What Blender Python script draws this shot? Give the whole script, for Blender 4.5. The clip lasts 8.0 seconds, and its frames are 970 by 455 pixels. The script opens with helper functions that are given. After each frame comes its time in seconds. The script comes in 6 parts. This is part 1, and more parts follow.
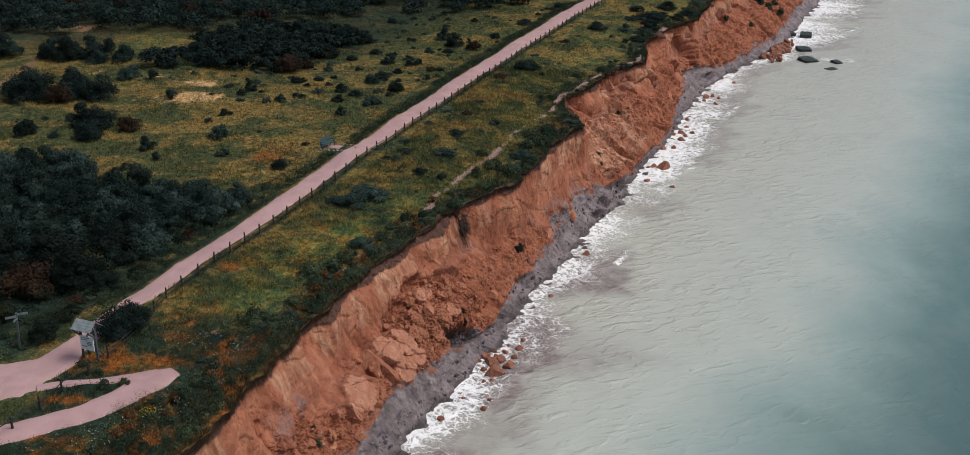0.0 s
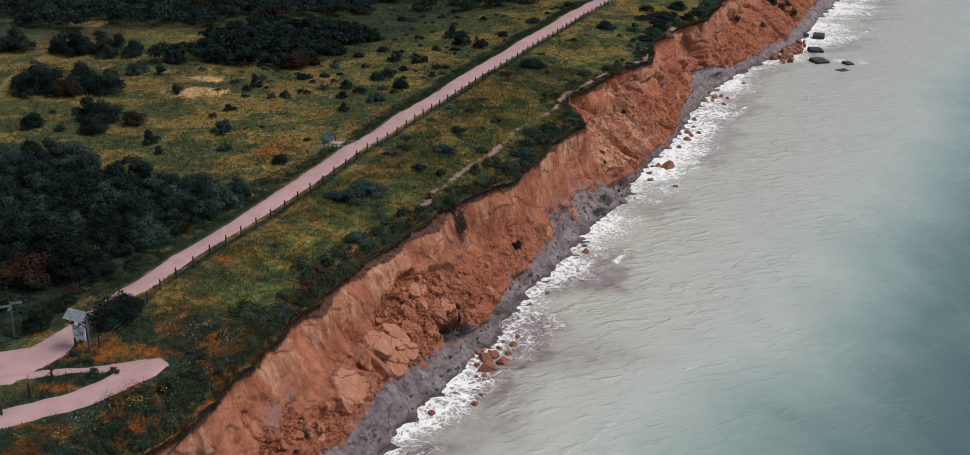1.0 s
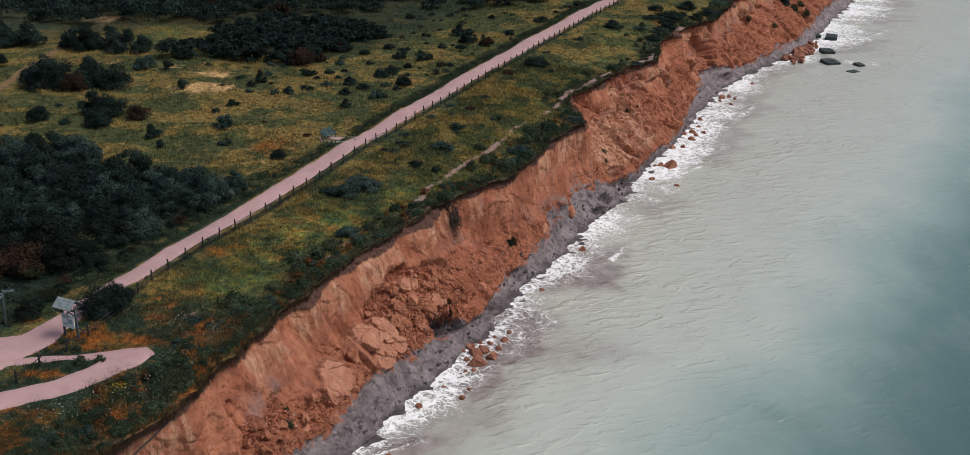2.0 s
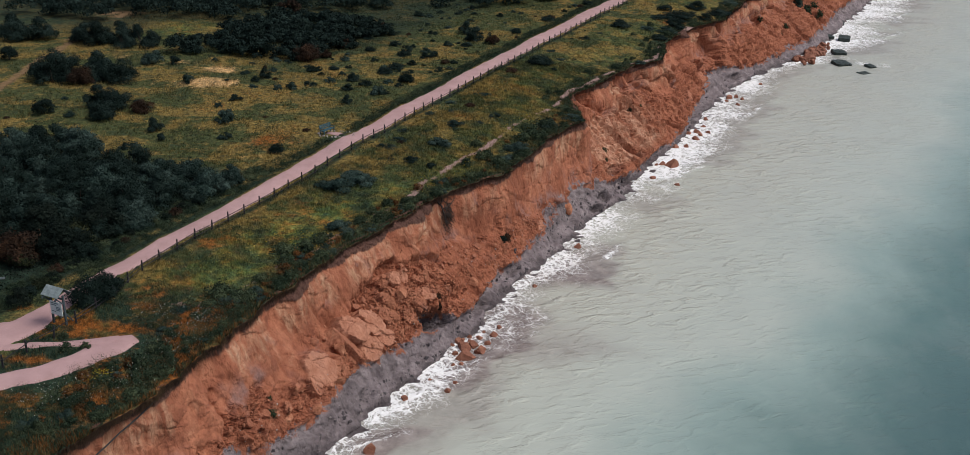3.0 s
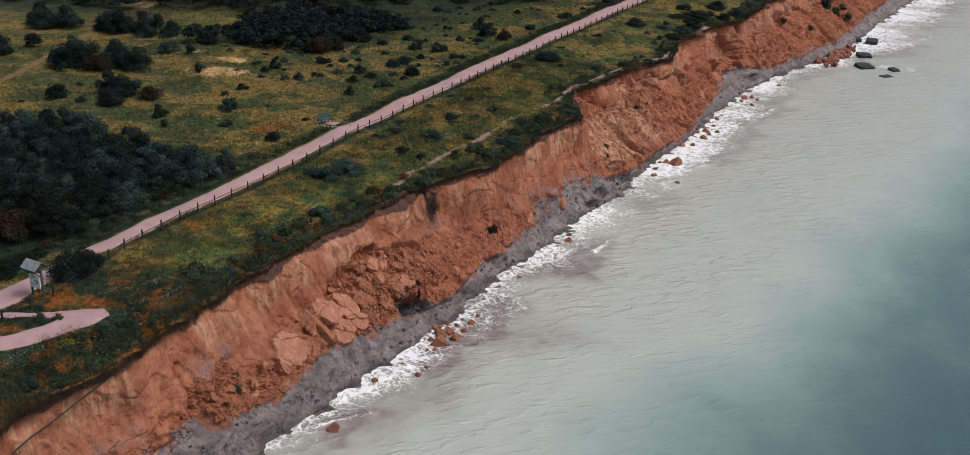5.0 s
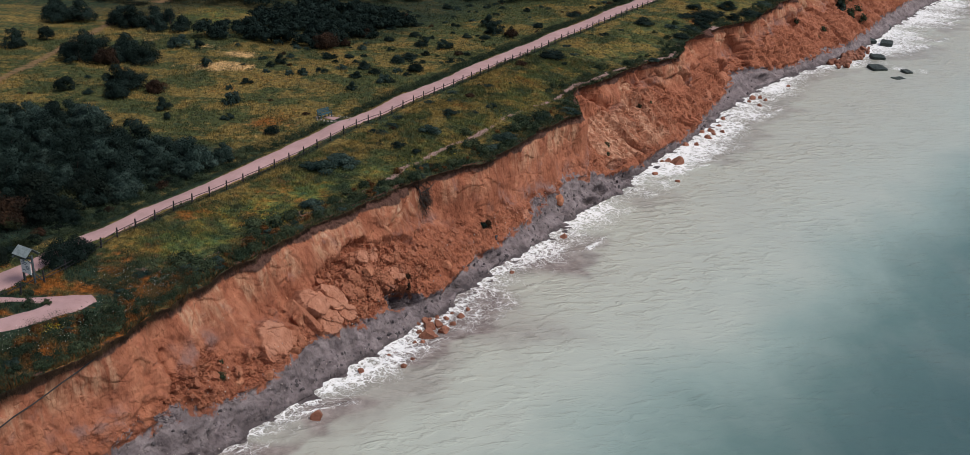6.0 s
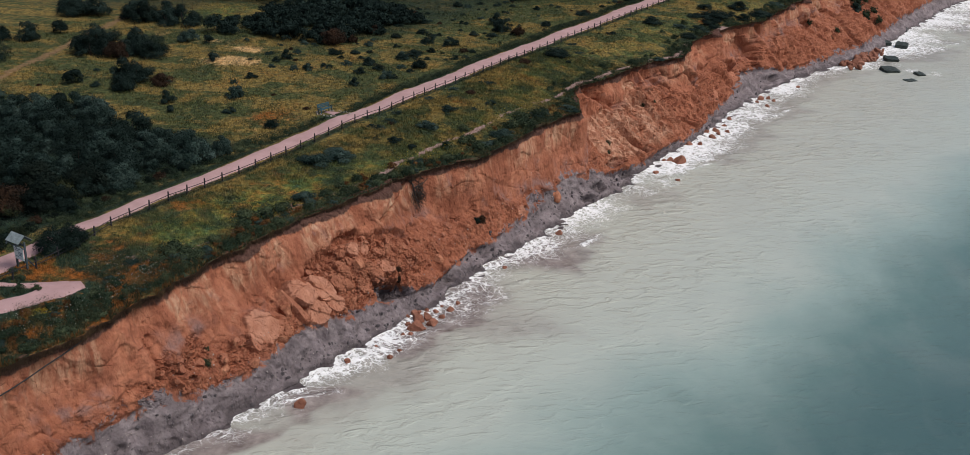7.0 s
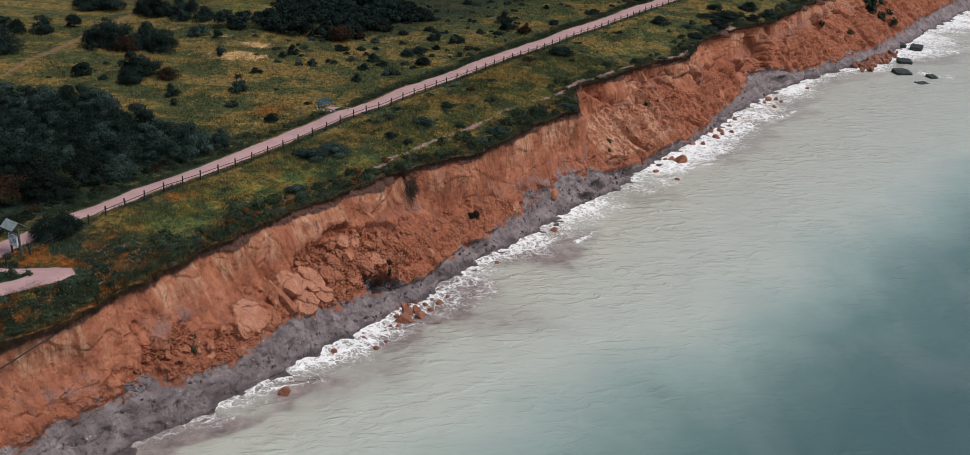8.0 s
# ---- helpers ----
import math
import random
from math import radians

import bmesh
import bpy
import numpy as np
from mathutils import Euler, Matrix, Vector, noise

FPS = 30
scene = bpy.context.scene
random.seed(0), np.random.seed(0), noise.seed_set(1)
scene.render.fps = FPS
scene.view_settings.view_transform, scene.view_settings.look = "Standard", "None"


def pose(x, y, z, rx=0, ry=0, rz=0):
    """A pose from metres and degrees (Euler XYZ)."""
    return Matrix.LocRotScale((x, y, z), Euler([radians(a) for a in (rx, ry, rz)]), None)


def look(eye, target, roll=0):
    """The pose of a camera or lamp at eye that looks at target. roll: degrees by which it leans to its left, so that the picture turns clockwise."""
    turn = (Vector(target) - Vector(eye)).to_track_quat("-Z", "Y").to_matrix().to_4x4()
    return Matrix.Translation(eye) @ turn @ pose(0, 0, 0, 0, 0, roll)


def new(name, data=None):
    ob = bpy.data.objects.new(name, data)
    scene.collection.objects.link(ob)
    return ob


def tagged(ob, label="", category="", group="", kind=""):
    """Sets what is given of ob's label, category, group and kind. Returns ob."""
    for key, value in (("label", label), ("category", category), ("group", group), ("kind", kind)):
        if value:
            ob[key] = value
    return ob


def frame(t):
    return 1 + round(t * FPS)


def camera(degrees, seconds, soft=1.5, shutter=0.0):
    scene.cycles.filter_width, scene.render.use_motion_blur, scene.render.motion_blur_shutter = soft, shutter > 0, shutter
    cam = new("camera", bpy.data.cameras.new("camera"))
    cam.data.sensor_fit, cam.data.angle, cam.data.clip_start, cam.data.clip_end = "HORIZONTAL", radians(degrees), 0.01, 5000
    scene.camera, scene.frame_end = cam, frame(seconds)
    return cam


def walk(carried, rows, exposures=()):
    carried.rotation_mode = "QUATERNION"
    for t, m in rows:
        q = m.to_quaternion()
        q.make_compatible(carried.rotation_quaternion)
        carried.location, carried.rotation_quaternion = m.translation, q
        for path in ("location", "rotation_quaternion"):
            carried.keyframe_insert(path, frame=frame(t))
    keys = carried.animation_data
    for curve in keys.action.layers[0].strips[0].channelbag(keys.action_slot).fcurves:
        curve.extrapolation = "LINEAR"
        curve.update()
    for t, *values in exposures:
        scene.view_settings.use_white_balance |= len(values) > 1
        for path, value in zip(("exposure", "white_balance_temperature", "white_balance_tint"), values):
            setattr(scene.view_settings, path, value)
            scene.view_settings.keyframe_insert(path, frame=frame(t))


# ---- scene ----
cam = camera(49.50, 8.0, 0.5)
# seconds, place, yaw (to the left of +y), pitch, roll
ROWS = [
    (0, 0.029, 0.008, 41.511, 1.503, -22.368, 0.829),
    (0.5, 0.965, -0.184, 41.487, 2.079, -22.390, 0.916),
    (1, 2.032, -0.421, 41.491, 2.686, -22.416, 1.003),
    (1.5, 3.211, -0.690, 41.514, 3.321, -22.447, 1.091),
    (2, 4.485, -0.981, 41.552, 3.982, -22.481, 1.180),
    (2.5, 5.839, -1.283, 41.600, 4.669, -22.518, 1.269),
    (3, 7.260, -1.589, 41.654, 5.380, -22.558, 1.359),
    (3.5, 8.736, -1.893, 41.712, 6.112, -22.600, 1.449),
    (4, 10.257, -2.188, 41.773, 6.864, -22.644, 1.540),
    (4.5, 11.818, -2.473, 41.837, 7.634, -22.690, 1.632),
    (5, 13.411, -2.743, 41.905, 8.420, -22.739, 1.725),
    (5.5, 15.035, -3.000, 41.979, 9.221, -22.791, 1.819),
    (6, 16.688, -3.243, 42.064, 10.033, -22.846, 1.915),
    (6.5, 18.371, -3.476, 42.163, 10.856, -22.904, 2.012),
    (7, 20.087, -3.703, 42.284, 11.687, -22.967, 2.111),
    (7.5, 21.841, -3.928, 42.432, 12.523, -23.035, 2.213),
    (8, 23.639, -4.160, 42.616, 13.364, -23.109, 2.318),
]
walk(cam, [(t, pose(x, y, z, 0, 0, yaw) @ pose(0, 0, 0, 90 + pitch, 0, 0) @ pose(0, 0, 0, 0, 0, roll)) for t, x, y, z, yaw, pitch, roll in ROWS])

# ---- light ----
world = bpy.data.worlds.new("overcast_sky")
scene.world = world
world.use_nodes = True
SUN_EL, SUN_AZ = 58.0, 100.0
sky = world.node_tree.nodes.new("ShaderNodeTexSky")
sky.sky_type, sky.sun_disc = "NISHITA", False
sky.sun_elevation, sky.sun_rotation = radians(SUN_EL), radians(SUN_AZ)
sky.air_density, sky.dust_density, sky.ozone_density = 1.0, 3.0, 1.0
back = world.node_tree.nodes["Background"]
back.inputs["Strength"].default_value = 0.090
world.node_tree.links.new(sky.outputs["Color"], back.inputs["Color"])
sun_data = bpy.data.lights.new("sun", "SUN")
sun_data.energy, sun_data.angle, sun_data.color = 2.1, radians(28), (1.0, 0.965, 0.935)
sun = new("sun", sun_data)
az, el = radians(SUN_AZ), radians(SUN_EL)
sun.matrix_world = look((0, 0, 0), (-math.sin(az) * math.cos(el), -math.cos(az) * math.cos(el), -math.sin(el)))
scene.view_settings.exposure = 0.05


# ---- noise on arrays ----
def lattice(ix, iy, iz, seed):
    h = (ix * 374761393 + iy * 668265263 + iz * 2147483647 + seed * 1274126177) & 0xFFFFFFFF
    h = ((h ^ (h >> 13)) * 1103515245) & 0xFFFFFFFF
    h = ((h ^ (h >> 16)) * 2654435761) & 0xFFFFFFFF
    return ((h ^ (h >> 15)) & 0xFFFF) / 32767.5 - 1.0


def vnoise(x, y, z=0.0, seed=0):
    """Smooth value noise, -1 to 1."""
    x, y, z = np.broadcast_arrays(np.asarray(x, float), np.asarray(y, float), np.asarray(z, float))
    ix, iy, iz = (np.floor(c).astype(np.int64) for c in (x, y, z))
    fx, fy, fz = x - ix, y - iy, z - iz
    fx, fy, fz = (f * f * f * (f * (f * 6 - 15) + 10) for f in (fx, fy, fz))
    total = 0.0
    for dx, wx in ((0, 1 - fx), (1, fx)):
        for dy, wy in ((0, 1 - fy), (1, fy)):
            for dz, wz in ((0, 1 - fz), (1, fz)):
                total = total + wx * wy * wz * lattice(ix + dx, iy + dy, iz + dz, seed)
    return total


def fbm(x, y, z=0.0, octaves=4, seed=0, gain=0.5):
    total, amp, k = 0.0, 1.0, 1.0
    for o in range(octaves):
        total = total + amp * vnoise(np.asarray(x) * k, np.asarray(y) * k, np.asarray(z) * k, seed + o * 17)
        amp, k = amp * gain, k * 2.03
    return total


def ridged(x, y, z=0.0, octaves=3, seed=0):
    total, amp, k = 0.0, 1.0, 1.0
    for o in range(octaves):
        total = total + amp * (1 - 2 * np.abs(vnoise(np.asarray(x) * k, np.asarray(y) * k, np.asarray(z) * k, seed + o * 31)))
        amp, k = amp * 0.5, k * 2.1
    return total


def blocks(x, y, z, seed=0):
    """Cellular noise: a value for each cell, -1 to 1, and the closeness of the nearest joint, 0 at it."""
    x, y, z = np.broadcast_arrays(np.asarray(x, float), np.asarray(y, float), np.asarray(z, float))
    ix, iy, iz = (np.floor(c).astype(np.int64) for c in (x, y, z))
    near, second, value = np.full(x.shape, 9.0), np.full(x.shape, 9.0), np.zeros(x.shape)
    for dx in (-1, 0, 1):
        for dy in (-1, 0, 1):
            for dz in (-1, 0, 1):
                cx, cy, cz = ix + dx, iy + dy, iz + dz
                d = sum((c + 0.5 + 0.42 * lattice(cx, cy, cz, seed + k) - p) ** 2 for k, (c, p) in enumerate(((cx, x), (cy, y), (cz, z))))
                closer = d < near
                second = np.where(closer, near, np.minimum(second, d))
                value = np.where(closer, lattice(cx, cy, cz, seed + 9), value)
                near = np.where(closer, d, near)
    return value, np.sqrt(second) - np.sqrt(near)


def smooth(a, b, v):
    f = np.clip((np.asarray(v, float) - a) / (b - a), 0, 1)
    return f * f * (3 - 2 * f)


# ---- building helpers ----
def part(name, bm, material, parent, label=""):
    me = bpy.data.meshes.new(name)
    bm.to_mesh(me)
    bm.free()
    me.materials.append(material)
    ob = new(name, me)
    ob.parent = parent
    if label:
        tagged(ob, label)
    return ob


def array_mesh(name, verts, faces, material, attrs=None, shade=True):
    """A mesh from arrays of points and faces, with float values on its points."""
    me = bpy.data.meshes.new(name)
    verts, faces = np.asarray(verts, np.float32), np.asarray(faces, np.int32)
    n, k = faces.shape
    me.vertices.add(len(verts))
    me.vertices.foreach_set("co", verts.ravel())
    me.loops.add(n * k)
    me.loops.foreach_set("vertex_index", faces.ravel())
    me.polygons.add(n)
    me.polygons.foreach_set("loop_start", np.arange(0, n * k, k, dtype=np.int32))
    me.update(calc_edges=True)
    me.polygons.foreach_set("use_smooth", np.full(n, shade))
    for key, values in (attrs or {}).items():
        me.attributes.new(key, "FLOAT", "POINT").data.foreach_set("value", np.asarray(values, np.float32).ravel())
    me.materials.append(material)
    me.validate()
    return me


def grid_faces(rows, cols, flip=False):
    i = np.arange((rows - 1) * cols).reshape(rows - 1, cols)[:, :-1].ravel()
    f = np.stack([i, i + 1, i + cols + 1, i + cols], 1)
    return f[:, ::-1] if flip else f


def box_bm(bm, sx, sy, sz, m=None, bevel=0.0):
    """A box of that size round m's origin, its edges rounded."""
    made = bmesh.ops.create_cube(bm, size=1.0)["verts"]
    for v in made:
        v.co = Vector((v.co.x * sx, v.co.y * sy, v.co.z * sz))
    if bevel:
        edges = list({e for v in made for e in v.link_edges})
        out = bmesh.ops.bevel(bm, geom=edges, offset=bevel, segments=1, affect="EDGES")
        made = list({v for f in out["faces"] for v in f.verts} | {v for v in made if v.is_valid})
    if m is not None:
        bmesh.ops.transform(bm, matrix=m, verts=made)
    return made


def beam(bm, a, b, w, d, bevel=0.008):
    """A squared timber from a to b, w wide and d deep."""
    a, b = Vector(a), Vector(b)
    turn = (b - a).to_track_quat("Z", "Y").to_matrix().to_4x4()
    box_bm(bm, w, d, (b - a).length, Matrix.Translation((a + b) / 2) @ turn, bevel)


def limb(bm, pts, radii, sides=6):
    """A tapered, bent tube through points."""
    rings = []
    for i, (p, r) in enumerate(zip(pts, radii)):
        p = Vector(p)
        way = (Vector(pts[min(i + 1, len(pts) - 1)]) - Vector(pts[max(i - 1, 0)])).normalized()
        turn = way.to_track_quat("Z", "Y").to_matrix()
        rings.append([bm.verts.new(p + turn @ Vector((r * math.cos(6.2832 * k / sides), r * math.sin(6.2832 * k / sides), 0))) for k in range(sides)])
    for u, v in zip(rings, rings[1:]):
        for k in range(sides):
            bm.faces.new((u[k], u[(k + 1) % sides], v[(k + 1) % sides], v[k])).smooth = True
    bm.faces.new(rings[0][::-1])
    bm.faces.new(rings[-1])


# ---- materials ----
class Nodes:
    """Short names for the nodes of one material."""

    def __init__(self, name):
        self.mat = bpy.data.materials.new(name)
        self.mat.use_nodes = True
        self.tree = self.mat.node_tree
        self.bsdf = self.tree.nodes["Principled BSDF"]
        self.geo = self.tree.nodes.new("ShaderNodeNewGeometry")
        self.pos = self.geo.outputs["Position"]

    def put(self, socket, value):
        if hasattr(value, "is_linked"):
            self.tree.links.new(value, socket)
        elif value is not None:
            socket.default_value = (*value, 1.0) if isinstance(value, tuple) and len(value) == 3 and socket.type == "RGBA" else value

    def mapped(self, scale=(1, 1, 1), turn=0.0, vec=None):
        n = self.tree.nodes.new("ShaderNodeMapping")
        self.put(n.inputs["Vector"], vec or self.pos)
        n.inputs["Scale"].default_value, n.inputs["Rotation"].default_value = scale, (0, 0, radians(turn))
        return n.outputs["Vector"]

    def noise(self, scale, detail=4.0, rough=0.55, vec=None, warp=0.0):
        n = self.tree.nodes.new("ShaderNodeTexNoise")
        self.put(n.inputs["Vector"], vec or self.pos)
        n.inputs["Scale"].default_value, n.inputs["Detail"].default_value = scale, detail
        n.inputs["Roughness"].default_value, n.inputs["Distortion"].default_value = rough, warp
        return n.outputs["Fac"]

    def cells(self, scale, feature="DISTANCE_TO_EDGE", vec=None):
        n = self.tree.nodes.new("ShaderNodeTexVoronoi")
        n.feature = feature
        self.put(n.inputs["Vector"], vec or self.pos)
        n.inputs["Scale"].default_value = scale
        return n.outputs["Distance"]

    def attr(self, name):
        n = self.tree.nodes.new("ShaderNodeAttribute")
        n.attribute_name = name
        return n.outputs["Fac"]

    def math(self, op, a, b=None, clamp=False):
        n = self.tree.nodes.new("ShaderNodeMath")
        n.operation, n.use_clamp = op, clamp
        self.put(n.inputs[0], a)
        self.put(n.inputs[1], b)
        return n.outputs[0]

    def span(self, v, a, b, lo=0.0, hi=1.0):
        n = self.tree.nodes.new("ShaderNodeMapRange")
        n.interpolation_type = "SMOOTHSTEP"
        self.put(n.inputs[0], v)
        for i, x in enumerate((a, b, lo, hi)):
            self.put(n.inputs[i + 1], x)
        return n.outputs[0]

    def ramp(self, fac, *stops):
        n = self.tree.nodes.new("ShaderNodeValToRGB")
        els = n.color_ramp.elements
        while len(els) < len(stops):
            els.new(0.5)
        for e, (p, c) in zip(els, stops):
            e.position, e.color = p, (*c, 1.0)
        self.put(n.inputs[0], fac)
        return n.outputs[0]

    def mix(self, fac, a, b, kind="MIX"):
        n = self.tree.nodes.new("ShaderNodeMix")
        n.data_type, n.blend_type = "RGBA", kind
        self.put(n.inputs[0], fac)
        self.put(n.inputs[6], a)
        self.put(n.inputs[7], b)
        return n.outputs[2]

    def shift(self, v, vec=None, by=0.3):
        """The place, pushed about by a noise, so that borders run ragged."""
        n = self.tree.nodes.new("ShaderNodeVectorMath")
        n.operation = "MULTIPLY_ADD"
        t = self.tree.nodes.new("ShaderNodeTexNoise")
        t.inputs["Scale"].default_value = v
        self.put(t.inputs["Vector"], vec or self.pos)
        self.put(n.inputs[0], t.outputs["Color"])
        n.inputs[1].default_value = (by, by, by)
        self.put(n.inputs[2], vec or self.pos)
        return n.outputs[0]

    def bump(self, height, strength=0.5, distance=0.05, below=None):
        n = self.tree.nodes.new("ShaderNodeBump")
        n.inputs["Strength"].default_value = strength
        self.put(n.inputs["Distance"], distance)
        self.put(n.inputs["Height"], height)
        if below is not None:
            self.put(n.inputs["Normal"], below)
        return n.outputs[0]

    def random(self):
        return self.tree.nodes.new("ShaderNodeObjectInfo").outputs["Random"]

    def island(self):
        return self.geo.outputs["Random Per Island"]

    def done(self, colour, rough=0.85, normal=None, gloss=0.3, metal=0.0):
        self.put(self.bsdf.inputs["Base Color"], colour)
        self.put(self.bsdf.inputs["Roughness"], rough)
        self.put(self.bsdf.inputs["Specular IOR Level"], gloss)
        self.put(self.bsdf.inputs["Metallic"], metal)
        if normal is not None:
            self.put(self.bsdf.inputs["Normal"], normal)
        return self.mat


def sward_colour(n):
    """The meadow's colour: green, olive and straw patches, the same for soil cover and blades."""
    fine = n.noise(2.4, 5, 0.62)
    clump = n.noise(0.75, 6, 0.66, None, 0.5)
    gold = n.math("ADD", n.attr("gold"), n.math("MULTIPLY", n.math("SUBTRACT", clump, 0.5), 3.4))
    c = n.mix(n.span(gold, 0.0, 1.0), (0.078, 0.094, 0.038), (0.245, 0.174, 0.057))
    c = n.mix(n.span(n.noise(0.9, 5, 0.66, n.shift(0.4, None, 2.0)), 0.57, 0.68, 0.0, 0.50), c, (0.034, 0.060, 0.038))
    c = n.mix(n.attr("lush"), c, n.ramp(n.noise(0.55, 6, 0.64), (0.36, (0.056, 0.108, 0.058)), (0.47, (0.140, 0.190, 0.062)), (0.55, (0.290, 0.240, 0.060)), (0.64, (0.380, 0.190, 0.050))))
    rag = lambda key, k=1.6: n.span(n.math("ADD", n.attr(key), n.math("MULTIPLY", n.math("SUBTRACT", n.noise(1.2, 5, 0.66), 0.5), k)), 0.18, 0.85)  # noqa: E731
    c = n.mix(rag("deep"), c, (0.030, 0.055, 0.036))
    c = n.mix(rag("fern"), c, (0.300, 0.108, 0.026))
    c = n.mix(rag("straw"), c, (0.60, 0.39, 0.18))
    # dark green: dark grass, plus painted shade on the verge and under the thicket
    c = n.mix(rag("dim_green", 0.7), c, (0.022, 0.042, 0.030))
    return n.mix(1.0, c, n.ramp(fine, (0.33, (0.36, 0.40, 0.42)), (0.5, (0.96, 0.96, 0.96)), (0.66, (1.5, 1.44, 1.34))), "MULTIPLY")


def make_ground():
    n = Nodes("meadow_soil")
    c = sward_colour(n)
    c = n.mix(n.span(n.noise(6.5, 4), 0.35, 0.60), n.mix(0.6, c, (0.022, 0.020, 0.014)), c)
    earth = n.ramp(n.noise(3.0, 5, 0.65), (0.3, (0.20, 0.120, 0.100)), (0.7, (0.40, 0.275, 0.245)))
    edge = n.math("ADD", n.attr("bare"), n.math("MULTIPLY", n.math("SUBTRACT", n.noise(1.7, 4, 0.6), 0.5), 1.3))
    c = n.mix(n.span(edge, 0.42, 0.6), c, earth)
    rut = n.math("ADD", n.attr("track"), n.math("MULTIPLY", n.math("SUBTRACT", n.noise(0.8, 4, 0.6), 0.5), 1.0))
    c = n.mix(n.span(rut, 0.25, 0.65, 0.0, 0.85), c, n.ramp(n.noise(2.0, 4, 0.6), (0.3, (0.15, 0.088, 0.046)), (0.7, (0.27, 0.170, 0.095))))
    lip = n.math("ADD", n.attr("lip"), n.math("MULTIPLY", n.math("SUBTRACT", n.noise(2.4, 4), 0.5), 0.7))
    c = n.mix(n.span(lip, 0.45, 0.75), c, n.ramp(n.noise(4.0), (0.3, (0.055, 0.030, 0.022)), (0.7, (0.16, 0.085, 0.055))))
    return n.done(c, 0.95, n.bump(n.noise(4.5, 5, 0.7), 0.9, 0.12), 0.05)


def make_blades():
    n = Nodes("grass_blades")
    c = sward_colour(n)
    tone = n.island()
    c = n.mix(n.span(tone, 0.0, 1.0, 0.0, 0.22), c, n.mix(n.span(tone, 0.62, 0.8), (0.016, 0.026, 0.016), (0.34, 0.25, 0.09)))
    return n.done(c, 0.85, None, 0.05)


def make_path():
    n = Nodes("pink_gravel")
    grain = n.noise(28.0, 3, 0.7)
    c = n.ramp(n.noise(0.55, 5, 0.6), (0.3, (0.35, 0.212, 0.204)), (0.7, (0.475, 0.300, 0.290)))
    c = n.mix(n.span(grain, 0.35, 0.7, 0.0, 0.35), c, (0.53, 0.365, 0.352))
    c = n.mix(n.span(n.noise(1.3, 4, 0.6, n.mapped((1, 0.25, 1), 19)), 0.52, 0.72, 0.0, 0.35), c, (0.30, 0.20, 0.18))
    return n.done(c, 0.95, n.bump(grain, 0.4, 0.02), 0.2)


